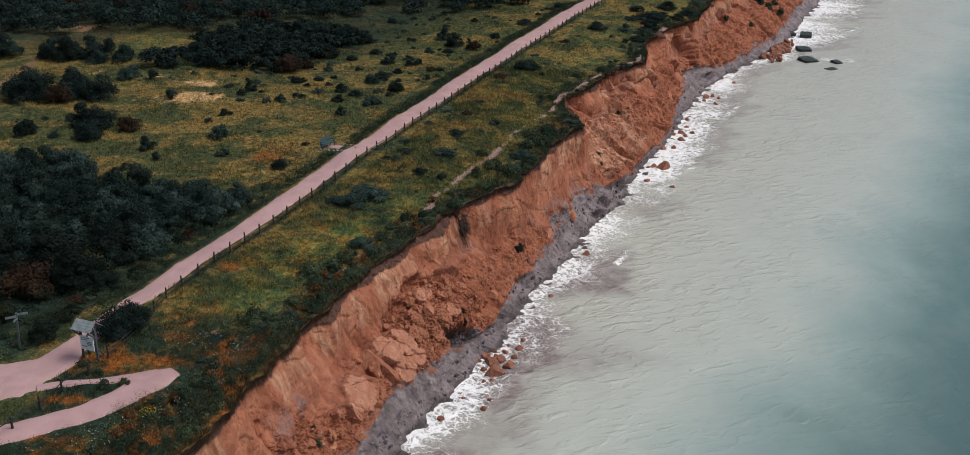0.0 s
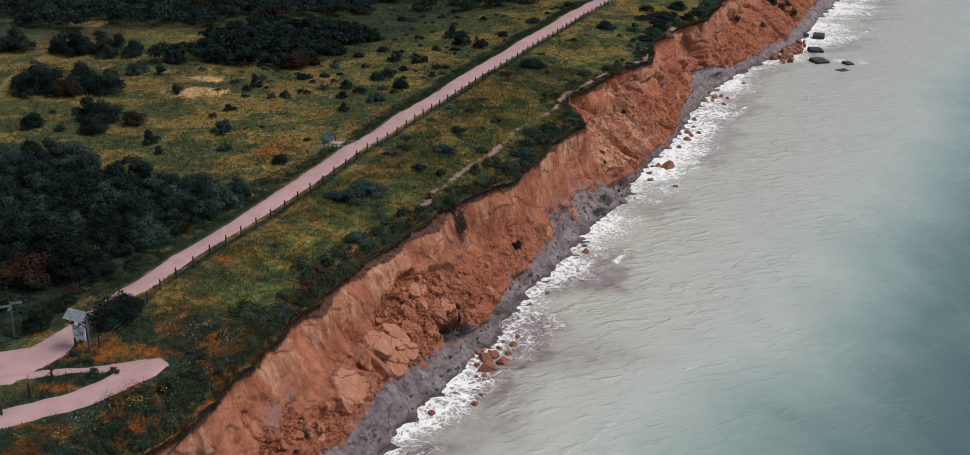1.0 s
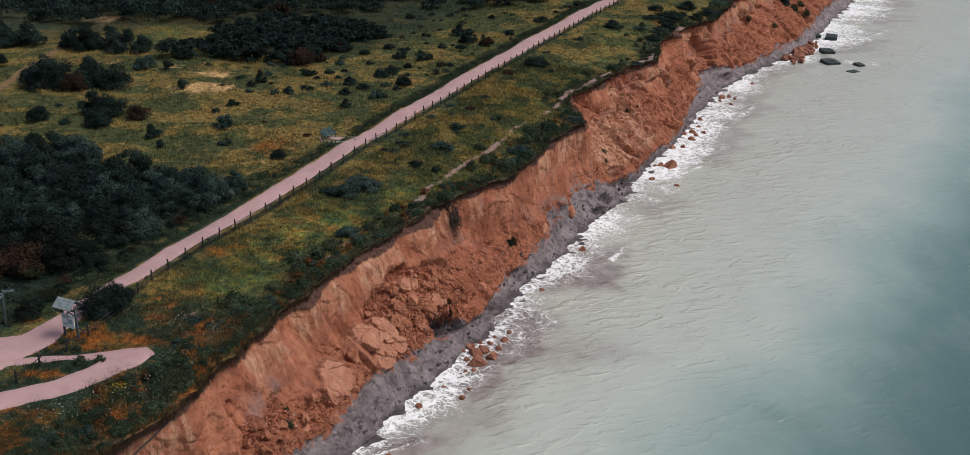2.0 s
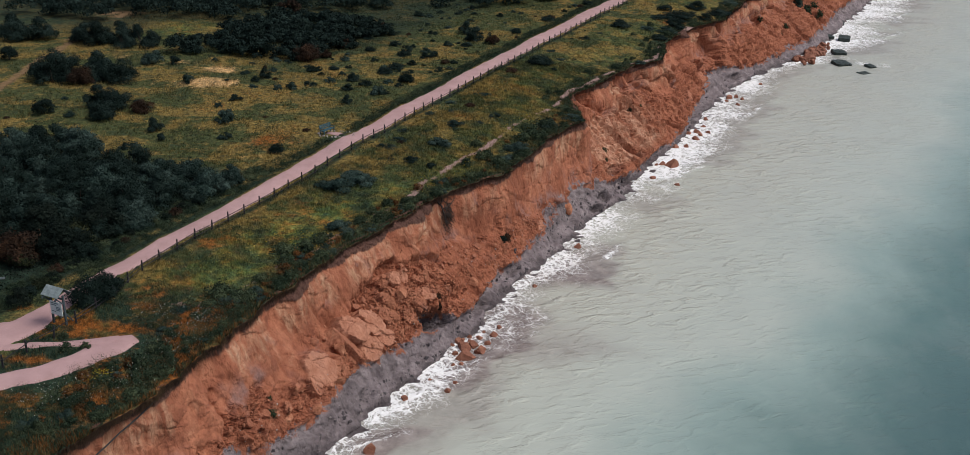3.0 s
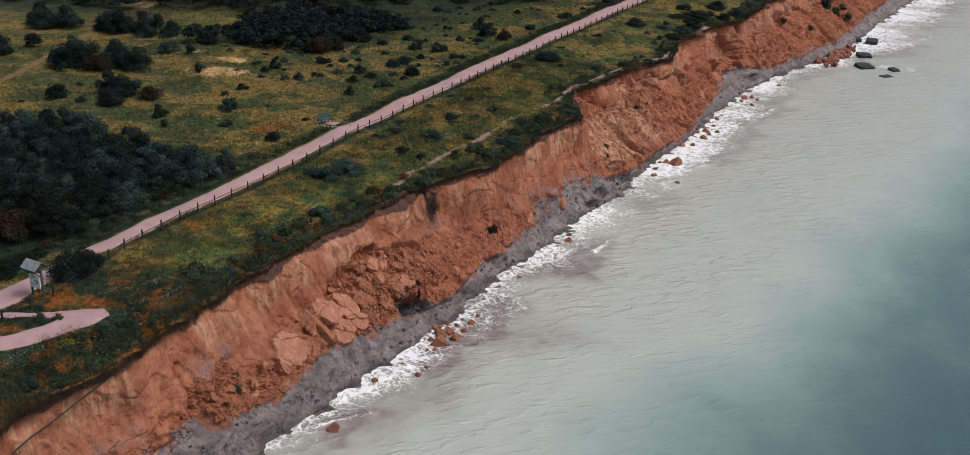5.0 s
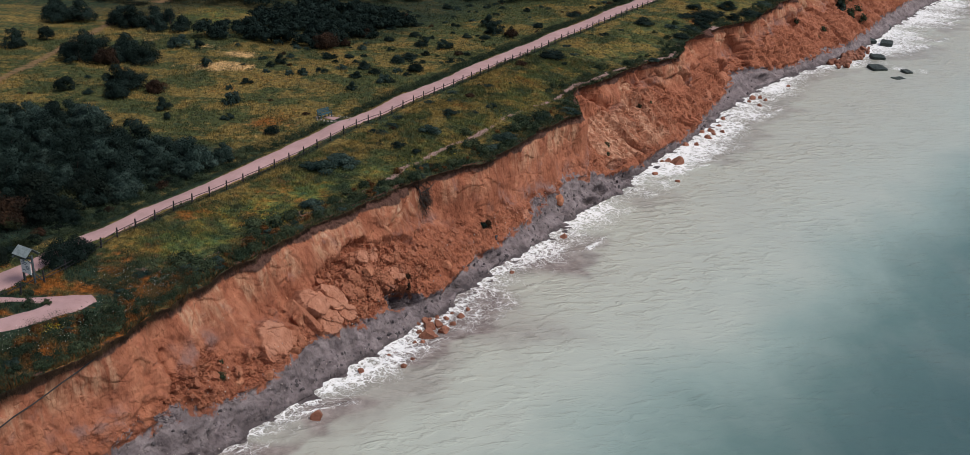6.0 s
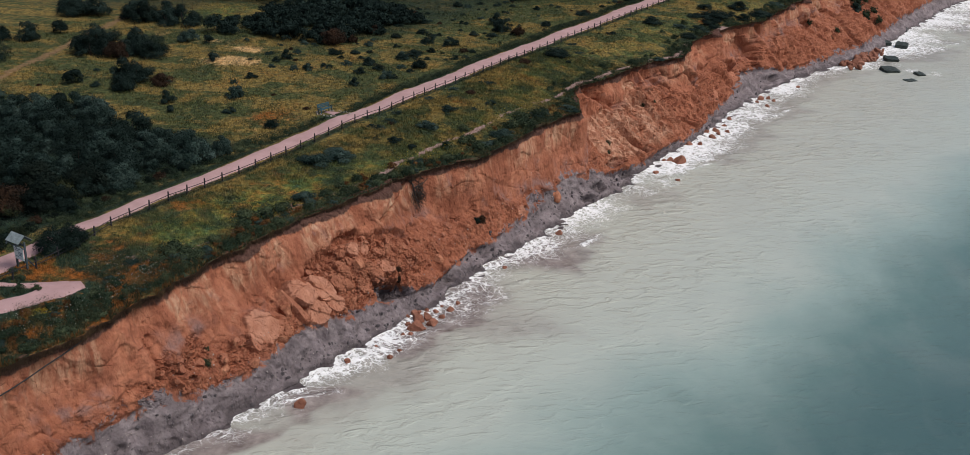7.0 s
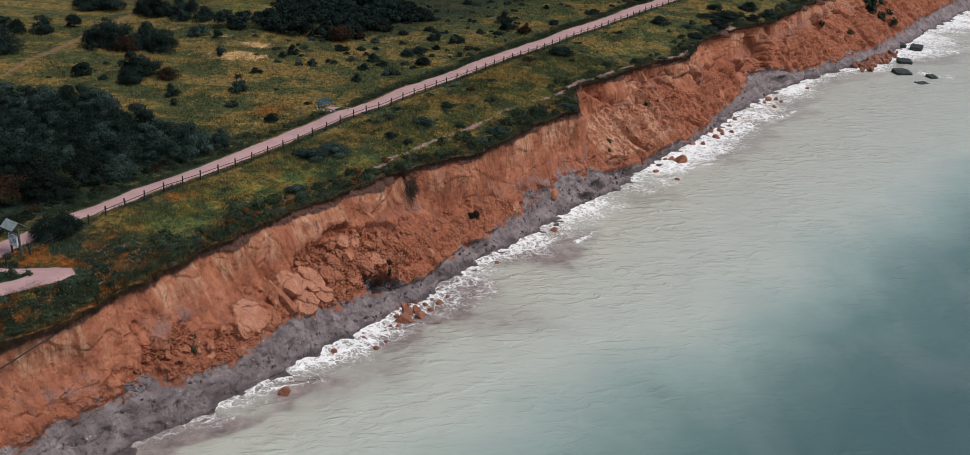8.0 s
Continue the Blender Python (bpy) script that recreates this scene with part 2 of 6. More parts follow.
def make_cliff():
    n = Nodes("boulder_clay")
    streak = n.noise(1.0, 6, 0.60, n.mapped((1.3, 1.3, 0.40)), 0.6)
    patch = n.noise(0.22, 4, 0.55, None, 0.8)
    fine = n.noise(5.0, 4, 0.6)
    c = n.ramp(streak, (0.26, (0.250, 0.091, 0.054)), (0.45, (0.375, 0.148, 0.087)), (0.58, (0.430, 0.182, 0.109)), (0.78, (0.55, 0.290, 0.185)))
    c = n.mix(n.span(patch, 0.40, 0.62, 0.0, 0.6), c, n.ramp(streak, (0.3, (0.270, 0.100, 0.060)), (0.7, (0.440, 0.175, 0.097))))
    c = n.mix(1.0, c, n.ramp(n.noise(0.30, 6, 0.6, n.mapped((1, 1, 0.7)), 0.7), (0.34, (0.68, 0.63, 0.61)), (0.5, (1.0, 1.0, 1.0)), (0.66, (1.18, 1.24, 1.26))), "MULTIPLY")
    # pale upper clay, washed down in upright streaks
    wash = n.math("MULTIPLY", n.attr("pale"), n.span(n.noise(1.0, 5, 0.6, n.mapped((2.2, 2.2, 0.22)), 0.4), 0.36, 0.66))
    c = n.mix(n.math("MULTIPLY", wash, 0.85), c, n.ramp(n.noise(0.9, 5, 0.65), (0.3, (0.48, 0.27, 0.165)), (0.6, (0.62, 0.41, 0.275)), (0.8, (0.55, 0.47, 0.37))))
    scratch = n.noise(1.0, 5, 0.6, n.mapped((4.0, 4.0, 0.6)), 0.5)
    c = n.mix(1.0, c, n.ramp(scratch, (0.34, (0.88, 0.86, 0.85)), (0.5, (1.0, 1.0, 1.0)), (0.68, (1.08, 1.09, 1.10))), "MULTIPLY")
    # mauve clay that seeps out at the foot of the standing face
    seep = n.math("MULTIPLY", n.attr("foot"), n.span(n.noise(0.7, 6, 0.62, n.mapped((1, 1, 0.8)), 0.5), 0.40, 0.62))
    c = n.mix(n.math("MULTIPLY", seep, 0.8), c, n.ramp(fine, (0.3, (0.225, 0.145, 0.135)), (0.7, (0.340, 0.220, 0.200))))
    c = n.mix(n.span(n.noise(0.42, 5, 0.62, None, 0.6), 0.58, 0.74, 0.0, 0.6), c, n.ramp(fine, (0.3, (0.240, 0.145, 0.125)), (0.7, (0.370, 0.235, 0.205))))
    loose = n.attr("loose")
    c = n.mix(n.math("MULTIPLY", loose, n.span(fine, 0.35, 0.65, 0.15, 0.65)), c, n.ramp(n.noise(2.0, 5, 0.65), (0.32, (0.200, 0.068, 0.040)), (0.68, (0.50, 0.205, 0.115))))
    c = n.mix(1.0, c, (0.885, 0.805, 0.765), "MULTIPLY")
    c = n.mix(n.math("MULTIPLY", n.attr("fan"), n.span(n.noise(1.1, 6, 0.62, n.mapped((1.4, 1.4, 0.5)), 0.5), 0.34, 0.60, 0.15, 0.85)), c, n.ramp(n.noise(1.6, 5, 0.65), (0.3, (0.46, 0.225, 0.135)), (0.7, (0.66, 0.400, 0.270))))
    c = n.mix(n.math("MULTIPLY", n.attr("fresh"), 0.80), c, n.ramp(n.noise(1.3, 6, 0.62), (0.3, (0.36, 0.145, 0.086)), (0.7, (0.58, 0.285, 0.185))))
    mud = n.ramp(n.noise(0.9, 7, 0.64, None, 0.4), (0.28, (0.120, 0.096, 0.100)), (0.5, (0.230, 0.190, 0.194)), (0.72, (0.350, 0.298, 0.298)))
    mud = n.mix(n.span(n.noise(2.6, 4, 0.6), 0.58, 0.72, 0.0, 0.7), mud, (0.085, 0.070, 0.074))
    mud = n.mix(n.span(n.cells(4.0, "F1"), 0.015, 0.07, 0.7, 0.0), mud, (0.46, 0.43, 0.41))
    grey = n.math("ADD", n.attr("grey"), n.math("MULTIPLY", n.math("MULTIPLY", n.math("SUBTRACT", n.noise(0.6, 8, 0.66, None, 0.8), 0.5), 4.0), n.math("MULTIPLY", n.span(n.attr("grey"), 0.0, 0.25), n.span(n.attr("grey"), 1.0, 0.75))))
    c = n.mix(n.span(grey, 0.36, 0.66), c, mud)
    # brown soil under the turf, with the overhang's shade in the same dark colour
    soil_shade = n.math("ADD", n.attr("soil_shade"), n.math("MULTIPLY", n.math("SUBTRACT", n.noise(1.6, 6, 0.66, n.mapped((1.6, 1.6, 0.4))), 0.5), 1.0))
    c = n.mix(n.span(soil_shade, 0.42, 0.80, 0.0, 0.94), c, n.ramp(fine, (0.3, (0.042, 0.022, 0.018)), (0.7, (0.125, 0.066, 0.050))))
    wet = n.attr("wet")
    c = n.mix(n.math("MULTIPLY", wet, 0.72), c, (0.055, 0.044, 0.045))
    crack = n.span(n.cells(0.7, "DISTANCE_TO_EDGE", n.shift(1.1, n.mapped((1.2, 1.2, 0.6)), 0.9)), 0.0, 0.035, 0.0, 1.0)
    relief = n.bump(n.noise(1.2, 6, 0.62, n.mapped((1.2, 1.2, 0.7))), 0.9, 0.50)
    relief = n.bump(crack, 0.5, 0.07, relief)
    relief = n.bump(n.noise(3.0, 5, 0.62), 0.9, n.math("ADD", n.span(loose, 0, 1, 0.06, 0.15), n.span(n.attr("grey"), 0.5, 1.0, 0.0, 0.14)), relief)
    return n.done(c, n.span(wet, 0, 1, 0.93, 0.6), relief, 0.22)


def make_clod(name, dark, mid, pale, damp=0.9):
    n = Nodes(name)
    c = n.ramp(n.noise(1.4, 6, 0.65), (0.28, dark), (0.5, mid), (0.75, pale))
    c = n.mix(n.span(n.random(), 0, 1, 0.0, 0.45), c, dark)
    crack = n.span(n.cells(1.5, "DISTANCE_TO_EDGE", n.shift(1.6, None, 0.8)), 0.0, 0.05)
    return n.done(c, damp, n.bump(n.noise(4.0, 8, 0.74), 0.9, 0.16, n.bump(crack, 0.6, 0.10)), 0.2)


def make_sea():
    n = Nodes("sea_water")
    off = n.attr("off")
    silt = n.math("ADD", off, n.math("MULTIPLY", n.math("SUBTRACT", n.noise(0.055, 6, 0.58, n.mapped((1, 0.7, 1), 12), 0.4), 0.5), 16.0))
    c = n.ramp(n.span(silt, 2.0, 50.0), (0.0, (0.462, 0.468, 0.400)), (0.32, (0.436, 0.472, 0.414)), (0.54, (0.280, 0.362, 0.328)), (0.78, (0.122, 0.200, 0.186)), (1.0, (0.064, 0.120, 0.120)))
    c = n.mix(n.span(n.noise(0.12, 4, 0.55, n.mapped((1, 0.6, 1)), 0.8), 0.45, 0.7, 0.0, 0.12), c, (0.30, 0.32, 0.30))
    c = n.mix(n.attr("shoal"), c, n.ramp(n.noise(0.8, 5, 0.65), (0.3, (0.15, 0.120, 0.112)), (0.7, (0.34, 0.295, 0.272))))
    # foam: lace that thins out from the water's edge
    ragged = n.shift(0.55, n.shift(2.6, None, 0.5), 2.4)
    lace = n.math("MINIMUM", n.cells(1.0, "DISTANCE_TO_EDGE", ragged), n.math("MULTIPLY", n.math("ABSOLUTE", n.math("SUBTRACT", n.noise(0.9, 5, 0.6, ragged, 0.6), 0.5)), 3.6))
    lace2 = n.math("MULTIPLY", n.math("ABSOLUTE", n.math("SUBTRACT", n.noise(2.8, 5, 0.65, ragged, 0.8), 0.5)), 3.0)
    want = n.math("ADD", n.attr("foam"), n.math("MULTIPLY", n.math("SUBTRACT", n.noise(0.55, 5, 0.62, None, 0.5), 0.5), 0.85))
    width = n.span(want, 0.25, 1.10, 0.0, 0.15)
    line = n.span(n.math("SUBTRACT", width, lace), -0.035, 0.05)
    width2 = n.span(want, 0.30, 1.1, 0.0, 0.13)
    line2 = n.span(n.math("SUBTRACT", width2, lace2), -0.03, 0.03)
    froth = n.math("MAXIMUM", line, n.math("MULTIPLY", line2, 0.8))
    froth = n.math("MAXIMUM", froth, n.span(want, 1.05, 1.3))
    froth = n.math("MULTIPLY", froth, n.span(n.noise(6.0, 4, 0.7), 0.25, 0.55, 0.72, 1.0))
    froth = n.math("MULTIPLY", froth, n.span(want, 0.22, 0.42))
    c = n.mix(froth, c, (0.94, 0.94, 0.93))
    lie = n.mapped((1, 1, 1), -24)
    swell = n.noise(0.4, 3, 0.55, n.mapped((0.8, 1.3, 1), 0, lie), 0.9)
    ripple = n.noise(0.75, 4, 0.56, n.mapped((0.7, 1.5, 1), 0, lie), 0.5)
    ripple = n.math("MULTIPLY", n.span(ripple, 0.42, 0.72), n.span(n.noise(0.14, 3), 0.36, 0.62, 0.30, 1.0))
    chop = n.noise(2.8, 4, 0.62, n.mapped((0.6, 1.5, 1), 0, lie), 0.2)
    normal = n.bump(swell, 0.35, 0.22)
    ripple = n.math("MULTIPLY", ripple, n.span(off, 2.0, 26.0, 1.9, 0.7))
    normal = n.bump(ripple, 0.8, 0.11, normal)
    normal = n.bump(chop, 0.35, 0.03, normal)
    normal = n.bump(froth, 0.6, 0.06, normal)
    return n.done(c, n.span(froth, 0, 1, 0.25, 0.85), normal, 0.28)


def make_leaf(name, dark, mid, pale):
    n = Nodes(name)
    half = tuple((a + b) / 2 for a, b in zip(mid, pale))
    c = n.ramp(n.island(), (0.0, dark), (0.35, mid), (0.8, mid), (1.0, half))
    c = n.mix(n.span(n.random(), 0, 1, 0.0, 0.5), c, dark)
    c = n.mix(n.span(n.noise(0.9, 3), 0.45, 0.65, 0.0, 0.35), c, pale)
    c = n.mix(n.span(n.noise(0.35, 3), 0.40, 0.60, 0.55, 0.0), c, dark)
    return n.done(c, 0.75, None, 0.06)


def make_wood(name, dark, pale, gloss=0.3):
    n = Nodes(name)
    c = n.ramp(n.noise(3.0, 6, 0.65, n.mapped((1, 1, 0.3))), (0.3, dark), (0.7, pale))
    c = n.mix(n.span(n.noise(16.0, 3), 0.45, 0.7, 0, 0.4), c, dark)
    return n.done(c, 0.8, n.bump(n.noise(20.0, 4), 0.4, 0.02), gloss)


M_GROUND, M_BLADE, M_PATH, M_CLIFF, M_SEA = make_ground(), make_blades(), make_path(), make_cliff(), make_sea()
M_CLOD = make_clod("orange_clay", (0.21, 0.074, 0.042), (0.45, 0.185, 0.104), (0.62, 0.31, 0.185))
M_BOULDER = make_clod("red_boulder", (0.17, 0.068, 0.042), (0.35, 0.150, 0.095), (0.47, 0.235, 0.16), 0.7)
M_MUDSTONE = make_clod("grey_clay", (0.055, 0.047, 0.05), (0.11, 0.095, 0.10), (0.18, 0.16, 0.16), 0.7)
M_SLAB = make_clod("algae_concrete", (0.022, 0.030, 0.028), (0.050, 0.064, 0.058), (0.115, 0.130, 0.115), 0.55)
M_PALE = make_clod("pale_stone", (0.32, 0.27, 0.24), (0.50, 0.44, 0.40), (0.66, 0.61, 0.57))
M_LEAF = make_leaf("dark_leaf", (0.004, 0.009, 0.007), (0.017, 0.031, 0.026), (0.056, 0.090, 0.077))
M_SILVER = make_leaf("grey_green_leaf", (0.009, 0.019, 0.015), (0.038, 0.066, 0.056), (0.110, 0.155, 0.132))
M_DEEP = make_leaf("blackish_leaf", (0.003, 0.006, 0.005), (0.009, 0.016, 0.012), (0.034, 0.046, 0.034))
M_RUSSET = make_leaf("russet_leaf", (0.014, 0.011, 0.008), (0.042, 0.024, 0.016), (0.105, 0.052, 0.028))
M_OLIVE = make_leaf("olive_leaf", (0.008, 0.013, 0.008), (0.034, 0.042, 0.020), (0.110, 0.100, 0.040))
M_HERB = make_leaf("herb_leaf", (0.012, 0.023, 0.015), (0.046, 0.068, 0.038), (0.150, 0.170, 0.085))
M_TWIG = make_wood("dark_twig", (0.022, 0.016, 0.014), (0.075, 0.055, 0.045))
M_POST = make_wood("weathered_post", (0.012, 0.012, 0.014), (0.042, 0.040, 0.044))
M_FRAME = make_wood("blue_grey_timber", (0.030, 0.044, 0.050), (0.085, 0.110, 0.120))
M_ROOF = make_wood("pale_roof_board", (0.13, 0.165, 0.17), (0.29, 0.335, 0.335))
M_BENCH = make_wood("teal_paint", (0.014, 0.050, 0.066), (0.040, 0.110, 0.140), 0.4)
M_BOARD = make_wood("faded_panel", (0.58, 0.66, 0.62), (0.78, 0.83, 0.80), 0.4)
M_PRINT = make_wood("faded_print", (0.14, 0.20, 0.21), (0.24, 0.30, 0.31))
M_FINGER = make_wood("grey_finger_board", (0.085, 0.11, 0.115), (0.17, 0.205, 0.21))
M_HOSE = make_wood("black_hose", (0.012, 0.012, 0.013), (0.030, 0.030, 0.032), 0.5)
M_WHITE = make_leaf("white_petal", (0.50, 0.50, 0.44), (0.72, 0.72, 0.66), (0.82, 0.82, 0.78))
M_YELLOW = make_leaf("yellow_petal", (0.34, 0.25, 0.02), (0.55, 0.42, 0.04), (0.66, 0.52, 0.08))
M_FRINGE = make_leaf("dead_roots", (0.014, 0.010, 0.008), (0.045, 0.028, 0.018), (0.12, 0.075, 0.036))
M_RUST = make_leaf("dry_weed", (0.050, 0.022, 0.010), (0.150, 0.064, 0.022), (0.30, 0.17, 0.06))

# ---- the plan: lines along the coast, as x over y ----
RIM_Y = [-3000, 30, 44, 48, 53, 56, 61, 65, 68.2, 71.5, 76.4, 80, 84.6, 88.4, 90.2, 93.4, 99.7, 106, 109, 113.5, 117, 120, 126, 132, 135.5, 140, 148, 157.5, 165, 172, 181, 200, 240, 3000]
RIM_X = [-900, -22.5, -17.7, -16.2, -14.9, -14.3, -12.9, -11.5, -10.3, -9.0, -7.0, -5.5, -2.8, 0.6, 1.0, 2.2, 4.0, 7.1, 6.9, 5.4, 6.1, 7.7, 10.2, 13.4, 16.7, 17.4, 18.3, 22.8, 28.2, 30.2, 33.0, 42, 62, 1450]
WATER_Y = [-3000, 30, 48.6, 53, 56, 60, 65, 69, 72.5, 76, 80, 84.5, 90, 94.7, 101, 106, 112, 120, 131, 140, 146, 155, 160, 168, 178, 186, 192, 200, 205, 218, 241, 3000]
WATER_X = [-897, -19.5, -12.6, -10.3, -9.0, -7.3, -5.4, -3.6, -1.8, -0.5, 0.7, 1.8, 4.4, 6.3, 8.6, 11.2, 13.2, 16.0, 20.1, 22.9, 25.2, 28.3, 30.4, 34.6, 40.7, 45.5, 49.0, 52.2, 55.0, 59.6, 69.0, 1456]
TALUS_Y = [30, 46, 52, 56, 72, 76, 82, 87, 95, 106, 112, 118, 134, 140, 150, 160, 170, 240]
TALUS_K = [0.6, 0.5, 0.7, 1.0, 1.0, 0.9, 0.8, 0.5, 0.15, 0.1, 0.6, 1.0, 1.0, 0.6, 0.7, 0.5, 0.9, 1.0]
CROWN_Y = [30, 46, 52, 56, 60, 64, 68, 72, 76, 82, 88, 96, 106, 110, 114, 122, 130, 136, 142, 150, 158, 166, 180, 240]
CROWN_Z = [3.5, 3.8, 5.0, 5.2, 4.4, 4.8, 6.0, 6.9, 6.4, 5.2, 4.6, 3.4, 2.8, 4.6, 6.4, 6.8, 6.2, 4.6, 5.6, 5.8, 4.2, 6.2, 6.5, 6.5]
GREY_Y = [30, 46, 50, 54, 57, 60, 63, 66, 69, 72, 75, 78, 86, 92, 97, 103, 107, 110, 113, 130, 150, 156, 162, 170, 180, 240]
GREY_Z = [3.0, 3.2, 3.3, 2.5, 2.2, 2.5, 2.8, 2.6, 2.2, 2.0, 1.5, 1.2, 1.5, 2.0, 2.7, 3.3, 2.6, 1.4, 0.9, 0.9, 1.4, 3.2, 2.6, 1.5, 1.4, 2.6]
PATH_Y = [58, 62, 66, 72, 80, 90, 100, 112, 125, 140, 152, 162, 175, 200, 240, 600]
PATH_X = [-26.2, -25.1, -23.9, -22.0, -19.3, -15.9, -12.5, -8.5, -4.3, 0.5, 4.6, 8.1, 12.9, 22, 37, 170]
PATH_H = [1.0, 1.0, 1.0, 1.03, 1.07, 1.12, 1.18, 1.24, 1.31, 1.39, 1.45, 1.5, 1.57, 1.6, 1.6, 1.6]
TRAIL_Y = [54, 60, 68, 74, 81.3, 86.5, 90.8, 96, 101.6, 106.8, 111.5, 118, 127]
TRAIL_X = [-18.6, -15.6, -12.4, -9.6, -7.2, -5.4, -3.9, -1.6, 0.3, 2.6, 4.5, 5.8, 10.2]
TOP = 9.8


def face_rim(y):
    return np.interp(y, RIM_Y, RIM_X) + 0.32 * fbm(np.asarray(y) / 2.6, 3.3, 0, 2, 5) * smooth(-200, 30, y)


def rim(y):
    return face_rim(y) + 0.13 * fbm(np.asarray(y) / 0.7, 8.3, 0, 2, 6) * smooth(-200, 30, y)


def shore(y):
    return np.interp(y, WATER_Y, WATER_X) + 0.35 * fbm(np.asarray(y) / 4.0, 9.1, 0, 3, 8)


def gz(x, y):
    """The height of the meadow."""
    x, y = np.asarray(x, float), np.asarray(y, float)
    inland = rim(y) - x
    return TOP - 0.05 + 0.8 * smooth(70, 105, y) * smooth(1.0, 10, inland) + 0.16 * fbm(x / 7, y / 7, 0, 3, 21) * smooth(0.5, 6, inland) - 0.10 * np.exp(-np.abs(inland) / 0.8)


Y_ROWS = np.concatenate([np.array([-3000, -1500, -600, -200, -60, -10, 15, 28]), np.arange(34, 52, 0.11), np.arange(52, 86, 0.08), np.arange(86, 112, 0.12), np.arange(112, 140, 0.18), np.arange(140, 262, 0.4), np.array([264, 275, 300, 350, 450, 700, 1300, 3000])])

# ---- the cliff, from under the turf down to the sea bed ----
Z_KEY = np.array([9.8, 9.0, 8.2, 7.2, 5.6, 4.0, 2.6, 1.3, 0.6, 0.0])
F_STEEP = np.array([0.0, 0.012, 0.03, 0.05, 0.09, 0.15, 0.28, 0.50, 0.76, 1.0])
F_TALUS = np.array([0.0, 0.03, 0.075, 0.14, 0.29, 0.53, 0.70, 0.86, 0.94, 1.0])
arc = np.r_[0, np.cumsum(np.hypot(np.diff(Z_KEY), np.diff(F_TALUS) * 6.5))]
COLS = 170
at_arc = np.linspace(0, arc[-1], COLS)
z_col = np.interp(at_arc, arc, Z_KEY)
steep_col, talus_col = np.interp(at_arc, arc, F_STEEP), np.interp(at_arc, arc, F_TALUS)


